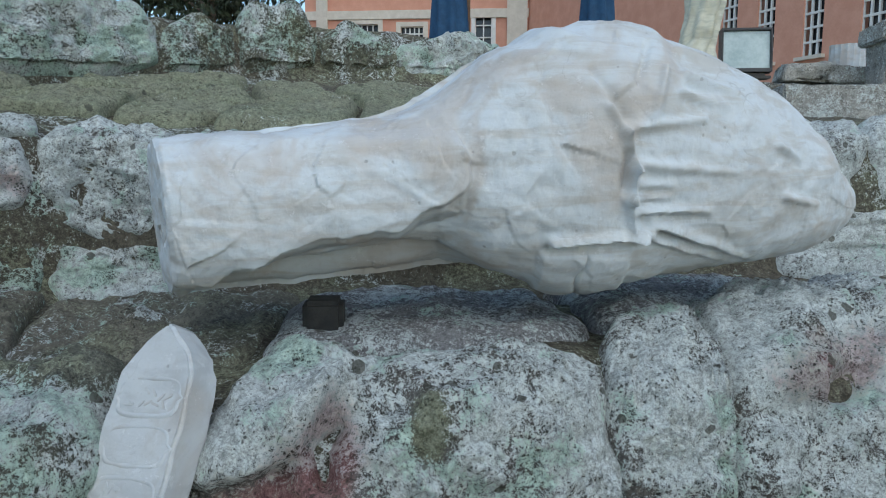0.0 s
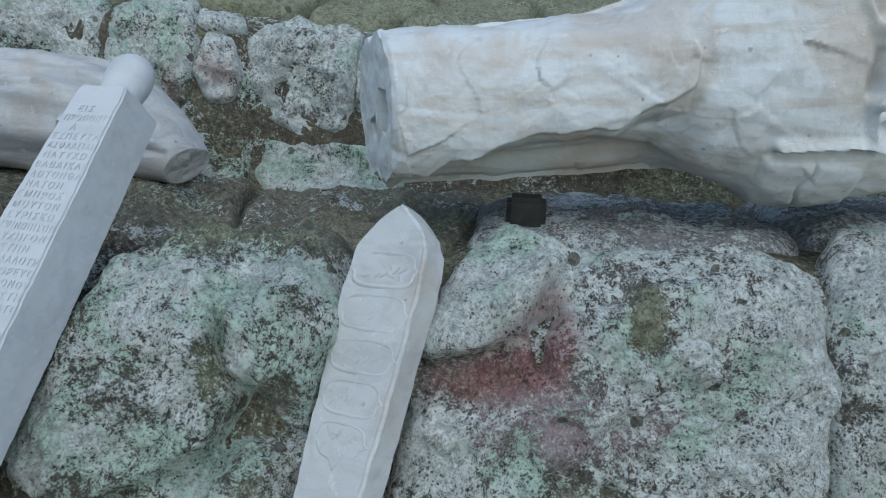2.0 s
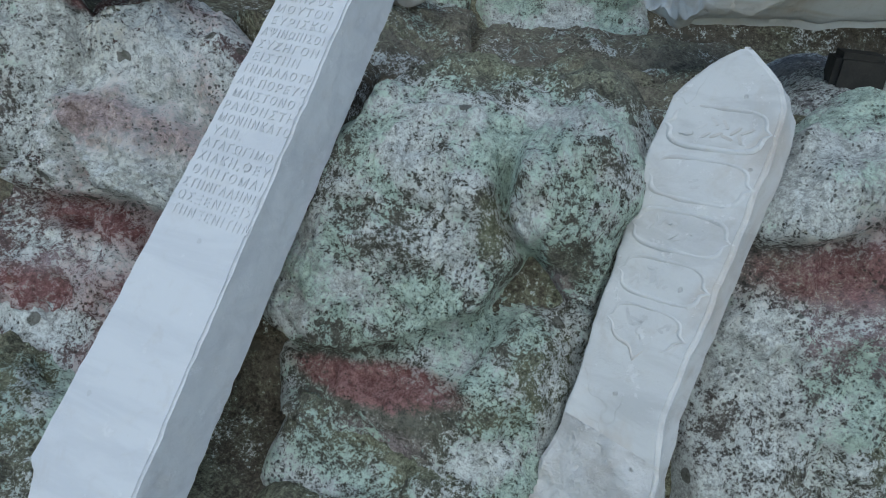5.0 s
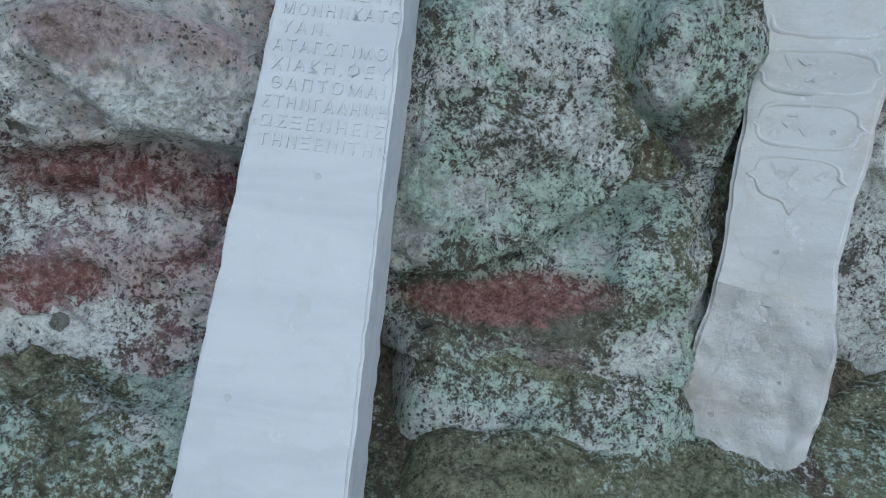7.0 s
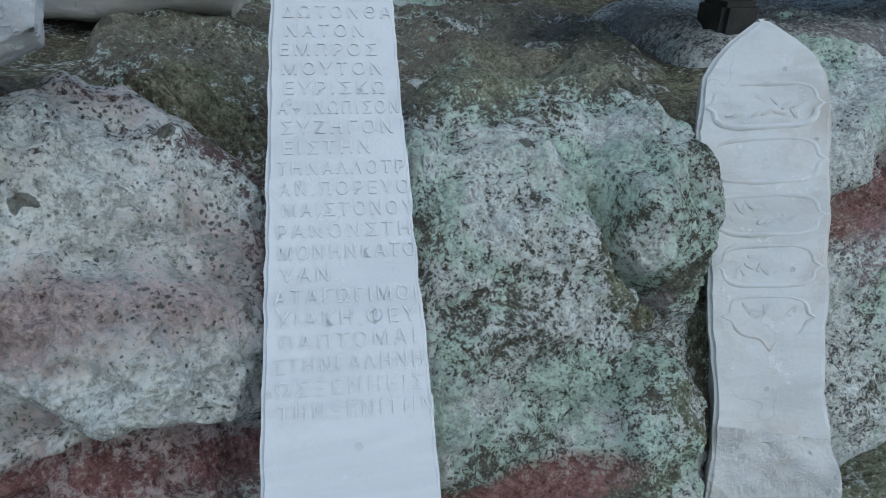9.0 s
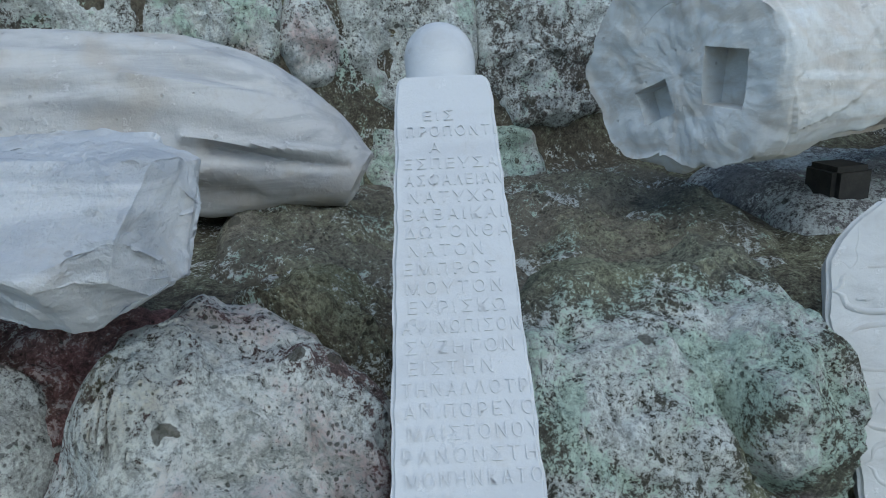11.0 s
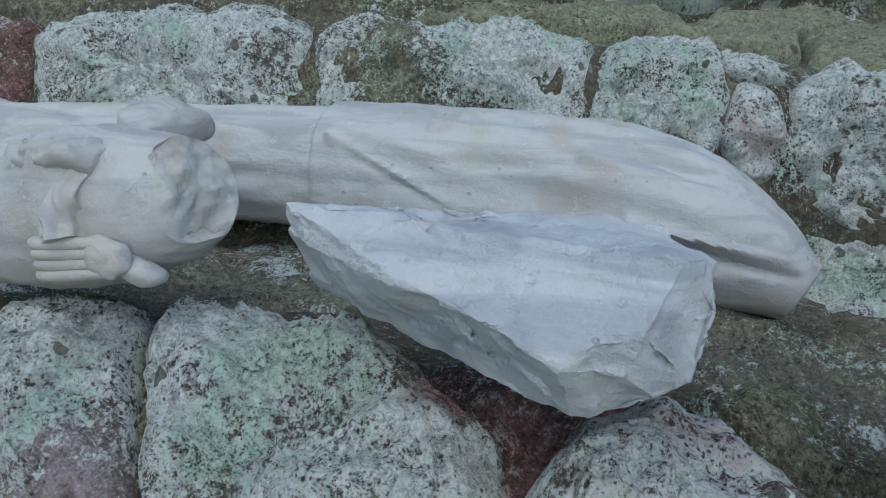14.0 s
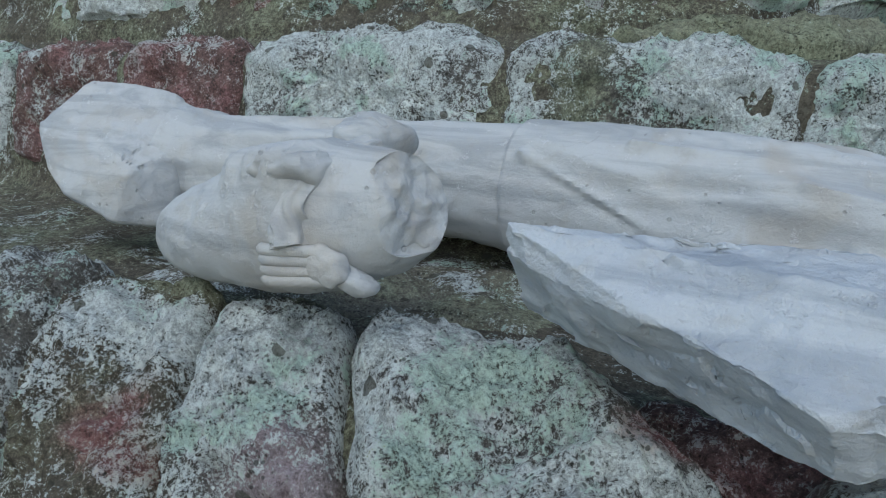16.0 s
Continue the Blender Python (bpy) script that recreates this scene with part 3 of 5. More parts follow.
stone("pale", 0.10, (-2.34, 1.30), (-2.32, 1.38), (-2.22, 1.40), (-2.05, 1.36), (-1.90, 1.28), (-1.78, 1.22), (-1.75, 1.16), (-1.80, 1.00), (-1.85, 0.86), (-2.05, 0.82), (-2.15, 1.00), (-2.24, 1.18), seg=170, rings=56,
      growth=(("mint", -2.1, 1.25, 0.16, 0.1, 0.6), ("iron", -1.82, 1.26, 0.13, 0.05, 1.1), ("bare", -1.80, 1.26, 0.09, 0.04, 1.0), ("iron", -1.95, 1.08, 0.12, 0.05, 0.7), ("moss", -2.2, 1.40, 0.2, 0.05, 0.8), ("bare", -2.2, 1.41, 0.2, 0.04, 0.9), ("bare", -2.0, 1.0, 0.14, 0.08, 0.5)))
stone("grey", 0.10, (-2.52, 1.17), (-2.60, 1.30), (-2.60, 1.38), (-2.50, 1.41), (-2.40, 1.38), (-2.34, 1.26), (-2.26, 1.13), (-2.18, 0.96), (-2.18, 0.84), (-2.42, 0.80), (-2.50, 1.00), seg=150, rings=50,
      growth=(("mauve", -2.33, 1.10, 0.12, 0.09, 0.9), ("bare", -2.33, 1.08, 0.12, 0.08, 0.4), ("moss", -2.5, 1.38, 0.14, 0.05, 0.7), ("bare", -2.5, 1.40, 0.14, 0.04, 1.0), ("crust", -2.45, 1.26, 0.1, 0.06, 0.5)))
stone("brown", 0.09, (-2.89, 1.17), (-2.95, 1.28), (-2.90, 1.37), (-2.76, 1.41), (-2.66, 1.36), (-2.58, 1.20), (-2.53, 1.03), (-2.46, 0.86), (-2.67, 0.80), (-2.84, 0.98), seg=140, rings=44,
      growth=(("moss", -2.75, 1.36, 0.2, 0.06, 1.0), ("bare", -2.75, 1.36, 0.2, 0.06, 1.2), ("iron", -2.56, 1.06, 0.12, 0.08, 0.9), ("crust", -2.66, 1.25, 0.09, 0.07, 1.1), ("crust", -2.84, 1.26, 0.1, 0.1, 0.9)))
stone("grey", 0.09, (-3.38, 1.16), (-3.38, 1.40), (-3.20, 1.47), (-3.00, 1.40), (-2.97, 1.20), (-2.90, 1.00), (-2.80, 0.80), (-3.25, 0.75), seg=110, rings=34)
stone("pale", 0.09, (-4.0, 1.35), (-3.7, 1.42), (-3.42, 1.38), (-3.42, 0.9), (-3.6, 0.75), (-4.0, 0.8))
stone("grey", 0.09, (-5.2, 1.35), (-4.4, 1.42), (-4.04, 1.3), (-4.04, 0.9), (-4.5, 0.75), (-5.2, 0.8))
stone("rose", 0.08, (-2.62, 0.78), (-2.30, 0.80), (-1.98, 0.82), (-1.92, 0.64), (-2.2, 0.55), (-2.6, 0.56))
stone("moss", 0.08, (-3.5, 0.74), (-3.0, 0.76), (-2.66, 0.76), (-2.66, 0.5), (-3.4, 0.48))
stone("red", 0.035, (-1.92, 1.36), (-1.72, 1.42), (-1.60, 1.36), (-1.70, 1.18), (-1.74, 1.02), (-1.80, 1.14), rings=24, seg=80)
stone("brown", 0.065, (-1.62, 1.36), (-1.53, 1.46), (-1.40, 1.46), (-1.27, 1.40), (-1.25, 1.20), (-1.27, 0.95), (-1.35, 0.95), (-1.36, 1.12), (-1.42, 1.25), (-1.52, 1.33), rings=40, seg=120, rough=1.2, growth=(("iron", -1.35, 1.15, 0.05, 0.1, 0.7), ("moss", -1.4, 1.4, 0.15, 0.1, 0.3)))
# shelf that carries the marbles
stone("slate", 0.060, (-0.42, 1.44), (-0.1, 1.37), (0.36, 1.38), (0.30, 1.92), (-0.2, 2.1), (-0.45, 1.95), flat=9, rough=0.6, growth=(("mauve", 0.1, 1.5, 0.3, 0.1, 0.4),))
stone("slate", 0.060, (0.42, 1.46), (0.66, 1.48), (1.1, 1.66), (1.0, 2.1), (0.36, 2.1), flat=9, rough=0.6)
stone("shelf", 0.048, (-1.10, 1.64), (-0.99, 1.53), (-0.89, 1.49), (-0.70, 1.45), (-0.50, 1.45), (-0.46, 1.90), (-0.50, 2.16), (-1.22, 2.16), (-1.19, 1.90), flat=14, rough=0.8, seg=130, rings=40)
stone("shelf", 0.048, (-1.60, 1.52), (-1.45, 1.47), (-1.24, 1.42), (-1.06, 1.44), (-1.02, 1.50), (-1.13, 1.64), (-1.23, 1.90), (-1.27, 2.16), (-1.62, 2.16), flat=14, rough=0.9, seg=130, rings=40)
stone("shelf", 0.025, (-1.00, 1.44), (-0.72, 1.42), (-0.52, 1.41), (-0.54, 1.36), (-0.72, 1.37), (-0.98, 1.39), flat=10, rough=0.7)
stone("shelf", 0.020, (-3.1, 1.52), (-2.6, 1.56), (-2.1, 1.58), (-2.1, 2.05), (-3.1, 2.05), flat=9, rough=0.7)
# second course
stone("pale", 0.055, (-3.36, 2.55), (-3.38, 2.75), (-3.33, 2.88), (-3.15, 2.93), (-2.85, 2.86), (-2.63, 2.92), (-2.54, 2.78), (-2.52, 2.46), (-3.00, 2.38), (-3.34, 2.39), seg=110, flat=15)
stone("grey", 0.055, (-2.51, 2.76), (-2.45, 2.90), (-2.21, 2.96), (-1.95, 2.92), (-1.83, 2.82), (-1.82, 2.55), (-1.89, 2.42), (-2.48, 2.40), seg=130, rings=34, flat=15, growth=(("crust", -1.95, 2.70, 0.12, 0.09, 0.9), ("moss", -2.3, 2.7, 0.15, 0.2, 0.7), ("bare", -2.3, 2.7, 0.15, 0.2, 0.5)))
stone("mint", 0.055, (-1.79, 2.63), (-1.78, 2.79), (-1.70, 2.92), (-1.54, 2.90), (-1.50, 2.70), (-1.52, 2.50), (-1.60, 2.42), (-1.78, 2.42), seg=100, flat=15, growth=(("iron", -1.58, 2.58, 0.08, 0.12, 0.9), ("bare", -1.56, 2.54, 0.08, 0.08, 0.8)))
stone("rose", 0.055, (-1.50, 2.62), (-1.46, 2.74), (-1.39, 2.73), (-1.36, 2.62), (-1.39, 2.52), (-1.46, 2.51), flat=3, rings=18)
stone("grey", 0.05, (-1.52, 2.86), (-1.40, 2.88), (-1.36, 2.78), (-1.44, 2.75), (-1.50, 2.78), rings=16)
stone("pale", 0.055, (-1.33, 2.50), (-1.33, 2.75), (-1.24, 2.90), (-1.06, 2.92), (-0.97, 2.86), (-0.975, 2.59), (-0.99, 2.46), (-1.15, 2.45), seg=110, flat=15)
stone("grey", 0.055, (-0.955, 2.70), (-0.91, 2.88), (-0.72, 2.90), (-0.54, 2.84), (-0.51, 2.60), (-0.54, 2.44), (-0.74, 2.40), (-0.86, 2.42), (-0.95, 2.55), seg=110, flat=15)
stone("mint", 0.05, (-1.28, 2.41), (-1.00, 2.42), (-0.80, 2.39), (-0.78, 2.22), (-0.95, 2.14), (-1.18, 2.14), (-1.29, 2.26), flat=15)
stone("moss", 0.05, (-1.62, 2.38), (-1.35, 2.41), (-1.33, 2.24), (-1.36, 2.12), (-1.60, 2.10), flat=15)
stone("grey", 0.055, (-0.49, 2.86), (-0.2, 2.90), (0.18, 2.88), (0.18, 2.45), (-0.47, 2.42), flat=15)
stone("pale", 0.055, (0.22, 2.88), (0.6, 2.92), (0.98, 2.9), (0.98, 2.45), (0.22, 2.45), flat=15)
stone("chalk", 0.055, (1.02, 2.86), (1.30, 2.93), (1.62, 2.95), (1.66, 2.72), (1.6, 2.55), (1.04, 2.50), flat=15)
stone("chalk", 0.055, (1.70, 2.90), (2.0, 2.95), (2.5, 2.9), (2.5, 2.5), (1.72, 2.52), flat=15)
stone("chalk", 0.055, (1.3, 2.46), (1.7, 2.48), (2.3, 2.46), (2.2, 2.15), (1.3, 2.2), flat=15)
stone("red", 0.055, (-3.92, 2.85), (-3.60, 2.90), (-3.41, 2.85), (-3.40, 2.42), (-3.70, 2.38), (-3.92, 2.40), flat=15)
stone("red", 0.055, (-4.55, 2.80), (-4.2, 2.90), (-3.96, 2.85), (-3.96, 2.40), (-4.3, 2.36), (-4.56, 2.40), flat=15)
stone("grey", 0.055, (-5.4, 2.85), (-4.9, 2.9), (-4.6, 2.85), (-4.6, 2.4), (-5.4, 2.4), flat=15)
# top course
stone("chalk", 0.07, (-4.7, 4.85), (-4.2, 4.86), (-3.73, 4.85), (-3.71, 4.42), (-4.2, 4.38), (-4.7, 4.40), rough=1.3, flat=8)
stone("red", 0.03, (-3.69, 4.82), (-3.53, 4.80), (-3.46, 4.55), (-3.46, 4.38), (-3.67, 4.38), rings=16, rough=1.3, flat=8)
stone("moss", 0.05, (-3.43, 4.50), (-3.26, 4.76), (-3.05, 4.72), (-3.04, 4.45), (-3.10, 4.37), (-3.41, 4.37), rough=1.3, flat=8)
stone("grey", 0.05, (-3.01, 4.48), (-2.98, 4.76), (-2.58, 4.78), (-2.57, 4.45), (-2.62, 4.37), (-2.99, 4.38), rough=1.3, flat=8)
stone("moss", 0.04, (-2.55, 4.74), (-2.47, 4.76), (-2.46, 4.40), (-2.55, 4.37), rings=16, rough=1.3, flat=8)
stone("rose", 0.05, (-2.44, 4.72), (-2.18, 4.74), (-2.15, 4.42), (-2.25, 4.36), (-2.42, 4.38), rough=1.3, flat=8)
stone("mint", 0.07, (-2.12, 4.75), (-1.92, 4.85), (-1.90, 4.42), (-2.10, 4.38), rough=1.3, flat=8)
stone("mint", 0.09, (-1.87, 4.80), (-1.75, 4.94), (-1.50, 4.88), (-1.44, 4.70), (-1.44, 4.45), (-1.55, 4.36), (-1.85, 4.36), seg=110, rough=1.3, flat=8)
stone("moss", 0.09, (-1.41, 4.72), (-1.32, 4.86), (-1.17, 4.76), (-1.15, 4.50), (-1.24, 4.37), (-1.40, 4.38), rough=1.3, flat=8)
stone("moss", 0.11, (-1.13, 4.85), (-1.04, 5.06), (-0.85, 4.92), (-0.75, 4.72), (-0.76, 4.42), (-1.10, 4.36), rough=1.3, flat=8)
stone("moss", 0.09, (-0.72, 4.70), (-0.58, 4.86), (-0.34, 4.74), (-0.32, 4.48), (-0.55, 4.36), (-0.70, 4.40), rough=1.3, flat=8)
stone("mint", 0.09, (-0.29, 4.68), (0.02, 4.85), (0.36, 4.82), (0.55, 4.70), (0.5, 4.38), (-0.26, 4.36), seg=100, rough=1.3, flat=8)
stone("moss", 0.08, (0.6, 4.8), (1.0, 4.85), (1.4, 4.7), (1.4, 4.38), (0.6, 4.38), rough=1.3, flat=8)
# paving of the upper shelf
stone("olive", 0.06, (-2.3, 3.2), (-1.75, 3.15), (-1.62, 3.6), (-1.7, 4.1), (-2.2, 4.1), flat=18, rough=0.8)
stone("olive", 0.06, (-1.70, 3.10), (-1.30, 3.10), (-1.28, 3.60), (-1.58, 3.62), flat=18, rough=0.8)
stone("olive", 0.06, (-1.55, 3.68), (-1.26, 3.66), (-1.02, 3.95), (-1.05, 4.22), (-1.5, 4.22), flat=18, rough=0.8)
stone("olive", 0.06, (-1.25, 3.12), (-0.98, 3.08), (-0.82, 3.45), (-1.02, 3.85), (-1.22, 3.58), flat=18, rough=0.8)
stone("olive", 0.06, (-0.93, 3.10), (-0.40, 3.10), (-0.42, 3.55), (-0.66, 3.92), (-0.96, 3.90), (-0.78, 3.48), flat=18, rough=0.8)
stone("olive", 0.06, (-0.34, 3.10), (0.2, 3.10), (0.2, 3.7), (-0.25, 4.1), (-0.58, 3.92), (-0.36, 3.6), flat=18, rough=0.8)

# ---- ground before the wall and the yard above it ----
GROUND = plain("packed_earth", (0.10, 0.085, 0.065), (0.2, 0.175, 0.14), 6, 0.95, 0, 0.01)


def sheet(name, x0, x1, y0, y1, z, n, wave, mat):
    xs, ys = np.linspace(x0, x1, n), np.linspace(y0, y1, n)
    P = np.array([[(x, y, z + wave * fbm((x, y, 0), 0.4, 3)) for y in ys] for x in xs])
    return put(name, grid_mesh(name, P), mat)


tagged(sheet("ground", -60, 60, -60, 1.6, 0.0, 60, 0.02, GROUND), "packed earth ground before the wall", "ground", kind="structure")
tagged(sheet("ground_yard", -60, 60, 4.2, 120, 1.62, 60, 0.03, GROUND), "packed earth yard above the wall", "ground", kind="structure")


# ---- the fallen draped torso ----
def ridge(x, z, x0, z0, x1, z1, w, hgt, taper=0.35):
    """Height of a carved fold that runs from one place to another on the front, thinning towards its far end."""
    dx, dz = x1 - x0, z1 - z0
    t = ((x - x0) * dx + (z - z0) * dz) / (dx * dx + dz * dz)
    u = min(1.0, max(0.0, t))
    d = math.hypot(x - x0 - u * dx, z - z0 - u * dz)
    return hgt * (1 - (1 - taper) * u) * near(d, 0, max(0.009, w * (1 - 0.4 * u)))


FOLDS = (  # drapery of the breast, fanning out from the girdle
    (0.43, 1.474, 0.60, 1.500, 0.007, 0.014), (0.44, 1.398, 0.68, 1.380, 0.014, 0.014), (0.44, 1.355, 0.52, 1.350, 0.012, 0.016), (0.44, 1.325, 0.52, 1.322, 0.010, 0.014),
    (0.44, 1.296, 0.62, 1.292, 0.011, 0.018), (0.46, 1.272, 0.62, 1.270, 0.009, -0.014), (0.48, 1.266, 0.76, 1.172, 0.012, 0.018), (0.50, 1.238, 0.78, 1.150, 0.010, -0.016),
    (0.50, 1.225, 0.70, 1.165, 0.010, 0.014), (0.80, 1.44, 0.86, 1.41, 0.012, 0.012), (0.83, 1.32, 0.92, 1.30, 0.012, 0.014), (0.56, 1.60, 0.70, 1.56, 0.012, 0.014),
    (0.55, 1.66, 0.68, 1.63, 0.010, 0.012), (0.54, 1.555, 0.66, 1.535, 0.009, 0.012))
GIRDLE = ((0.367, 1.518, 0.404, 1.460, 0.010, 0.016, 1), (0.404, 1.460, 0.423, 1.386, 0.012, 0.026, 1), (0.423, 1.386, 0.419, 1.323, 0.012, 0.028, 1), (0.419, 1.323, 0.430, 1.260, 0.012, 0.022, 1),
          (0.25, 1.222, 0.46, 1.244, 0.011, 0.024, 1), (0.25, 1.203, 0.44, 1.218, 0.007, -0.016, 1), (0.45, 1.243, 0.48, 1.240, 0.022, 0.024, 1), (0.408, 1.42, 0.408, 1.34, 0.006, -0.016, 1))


def torso_push(s, a, p):
    x, y, z = p
    h = 0.009 * fbm(p, 6, 3) + 0.003 * fbm(p, 26, 3)
    if math.cos(a) > -0.2:
        # the outer layer of the leg drapery, broken off along a ragged lower edge
        line = np.interp(x, (-0.62, -0.56, -0.51, -0.39, -0.28, -0.10, -0.05, 0.02, 0.06), (1.06, 1.09, 1.13, 1.18, 1.23, 1.245, 1.285, 1.31, 1.345)) + 0.012 * fbm((x, 0, 0.3), 16, 3)
        lobe = 0.055 - 0.9 * max(0.0, z - 1.41) ** 1.2 + 0.008 * fbm((z, 0, 1.0), 14, 2)
        keep = ease(z, line - 0.006, line + 0.009) * (1 - ease(x, lobe - 0.005, lobe + 0.010)) * (1 - 0.85 * ease(z, 1.44, 1.50))
        h += 0.024 * keep - 0.016 * (1 - ease(x, 0.0, 0.2))
        h -= 0.050 * ease(line - z, 0.0, 0.07) * (1 - ease(x, -0.02, 0.12)) * ease(math.cos(a), -0.2, 0.3)
        # shallow facets left by breakage
        far, sites = noise.voronoi(Vector((x * 7 + 0.3 * noise.noise(Vector((x * 9, 0, z * 9))), 0, z * 7)))
        tilt = noise.noise_vector(sites[0] * 3.1)
        h += 0.014 * ((x * 7 - sites[0].x) * tilt.x + (z * 7 - sites[0].z) * tilt.z) * (1 - 0.5 * ease(x, 0.40, 0.48))
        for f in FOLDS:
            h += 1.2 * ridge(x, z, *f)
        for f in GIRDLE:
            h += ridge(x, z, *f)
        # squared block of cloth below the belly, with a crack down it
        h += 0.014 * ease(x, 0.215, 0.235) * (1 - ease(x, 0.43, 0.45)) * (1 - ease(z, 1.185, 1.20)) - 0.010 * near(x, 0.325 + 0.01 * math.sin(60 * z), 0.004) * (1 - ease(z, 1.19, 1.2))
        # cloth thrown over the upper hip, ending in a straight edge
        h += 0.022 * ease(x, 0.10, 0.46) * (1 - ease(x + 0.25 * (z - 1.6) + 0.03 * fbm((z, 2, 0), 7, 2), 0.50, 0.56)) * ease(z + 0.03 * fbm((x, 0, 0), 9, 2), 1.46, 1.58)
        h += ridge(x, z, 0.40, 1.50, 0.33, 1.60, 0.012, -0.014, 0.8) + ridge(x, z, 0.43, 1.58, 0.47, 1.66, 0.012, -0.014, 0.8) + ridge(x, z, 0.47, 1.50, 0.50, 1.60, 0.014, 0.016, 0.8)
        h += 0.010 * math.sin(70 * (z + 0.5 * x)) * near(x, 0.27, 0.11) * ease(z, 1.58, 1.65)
    h += 0.030 * fbm(p, 8, 3) * (1 - ease(s, 0.0, 0.02)) - 0.008 * (1 - ease(s, 0.0, 0.012))
    # long slot under the leg
    h -= 0.035 * near(a, 5.05, 0.28) * (1 - ease(x, -0.1, 0.1))
    return h


def build_torso():
    knots = [  # x, y, lowest z, highest z, half depth
        (-0.635, 1.72, 1.075, 1.455, 0.205), (-0.50, 1.73, 1.075, 1.475, 0.215), (-0.30, 1.74, 1.10, 1.50, 0.215), (-0.08, 1.76, 1.13, 1.53, 0.22),
        (0.06, 1.78, 1.12, 1.62, 0.245), (0.20, 1.80, 1.085, 1.71, 0.265), (0.36, 1.83, 1.07, 1.735, 0.275), (0.52, 1.87, 1.10, 1.72, 0.27),
        (0.68, 1.90, 1.11, 1.66, 0.255), (0.84, 1.93, 1.12, 1.56, 0.235), (0.96, 1.96, 1.14, 1.46, 0.20), (1.08, 1.98, 1.20, 1.36, 0.12)]
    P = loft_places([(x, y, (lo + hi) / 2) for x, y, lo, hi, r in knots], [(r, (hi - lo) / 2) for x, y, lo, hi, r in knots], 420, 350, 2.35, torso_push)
    # the cut end stands askew: its far rim reaches further out
    for i in range(84):
        f = 1 - i / 84
        P[i, :, 0] -= (P[i, :, 1] - 1.56) * 0.42 * f
    me = capped("fallen_torso", P, 0.016, 24, 3)
    ob = put("fallen_torso", me, MARBLE, angle=60)
    cut = bmesh.new()
    box(cut, (-0.15, -0.045, -0.055), (0.07, 0.045, 0.055), pose(-0.66, 1.617, 1.267, 4, 0, 23))
    box(cut, (-0.15, -0.042, -0.036), (0.06, 0.042, 0.036), pose(-0.722, 1.765, 1.212, -24, 0, 23))
    cutter = part("cutter", cut, MARBLE)
    mod = ob.modifiers.new("holes", "BOOLEAN")
    mod.object, mod.operation, mod.solver = cutter, "DIFFERENCE", "EXACT"
    done = bpy.data.meshes.new_from_object(ob.evaluated_get(bpy.context.evaluated_depsgraph_get()))
    ob.modifiers.clear()
    ob.data = done
    done.set_sharp_from_angle(angle=radians(60))
    bpy.data.objects.remove(cutter)
    return ob


tagged(build_torso(), "fallen white marble draped torso lying on the stone shelf", "statue fragment")


def chisel(bm, cut, amount, size=11):
    """Breaks a block's faces up into small uneven fracture planes."""
    bmesh.ops.triangulate(bm, faces=bm.faces)
    for _ in range(6):
        es = [e for e in bm.edges if e.calc_length() > cut]
        if not es:
            break
        bmesh.ops.subdivide_edges(bm, edges=es, cuts=1)
        bmesh.ops.triangulate(bm, faces=[f for f in bm.faces if len(f.verts) > 3])
    bm.normal_update()
    for v in bm.verts:
        q = v.co + Vector((noise.noise(v.co * 9), noise.noise(v.co * 9 + Vector((7, 0, 0))), 0)) * 0.03
        d, sites = noise.voronoi(q * size)
        tilt = noise.noise_vector(sites[0] * 3.7)
        plane = (q * size - sites[0]).dot(tilt)
        v.co += v.normal * (amount * (0.8 * plane + 0.5 * noise.noise(sites[0] * 5)) + 0.3 * amount * fbm(v.co, 10, 3) + 0.14 * amount * fbm(v.co, 55, 3))


# ---- long draped fragment with a bent arm, lying further along the shelf ----
LONG_FOLDS = ((-2.33, 1.335, -2.03, 1.21, 0.010, 0.013), (-2.30, 1.32, -2.02, 1.195, 0.006, -0.010), (-2.09, 1.365, -1.83, 1.35, 0.008, 0.012), (-1.76, 1.31, -1.50, 1.26, 0.010, 0.010),
              (-1.62, 1.175, -1.36, 1.115, 0.012, -0.020), (-1.66, 1.20, -1.38, 1.145, 0.012, 0.014), (-1.66, 1.33, -1.45, 1.25, 0.008, -0.010))


def long_push(s, a, p):
    x, y, z = p
    h = 0.005 * fbm(p, 7, 3) + 0.0015 * fbm(p, 40, 2)
    up = math.sin(a)
    h += 0.010 * math.sin(9 * a + 1.6 * x) * ease(x, -2.3, -1.7) * 0.8 * (1 - ease(x, -1.65, -1.42))
    h -= 0.012 * near(up, 0.45 + 0.55 * (x + 1.9), 0.07) * ease(x, -2.2, -2.0) * (1 - ease(x, -1.9, -1.6))
    h += 0.010 * near(up, 0.55 - 1.1 * (x + 2.2), 0.10) * ease(x, -2.36, -2.3) * (1 - ease(x, -2.05, -1.95))
    h += 0.010 * ease(x, -2.372, -2.366)
    if math.cos(a) > -0.3:
        for f in LONG_FOLDS:
            h += 1.6 * ridge(x, z, *f)
    h += 0.008 * math.sin(11 * a) * near(x, -2.8, 0.25)
    h += 0.022 * fbm(p, 6, 3) * (1 - ease(x, -3.2, -3.05))
    return h


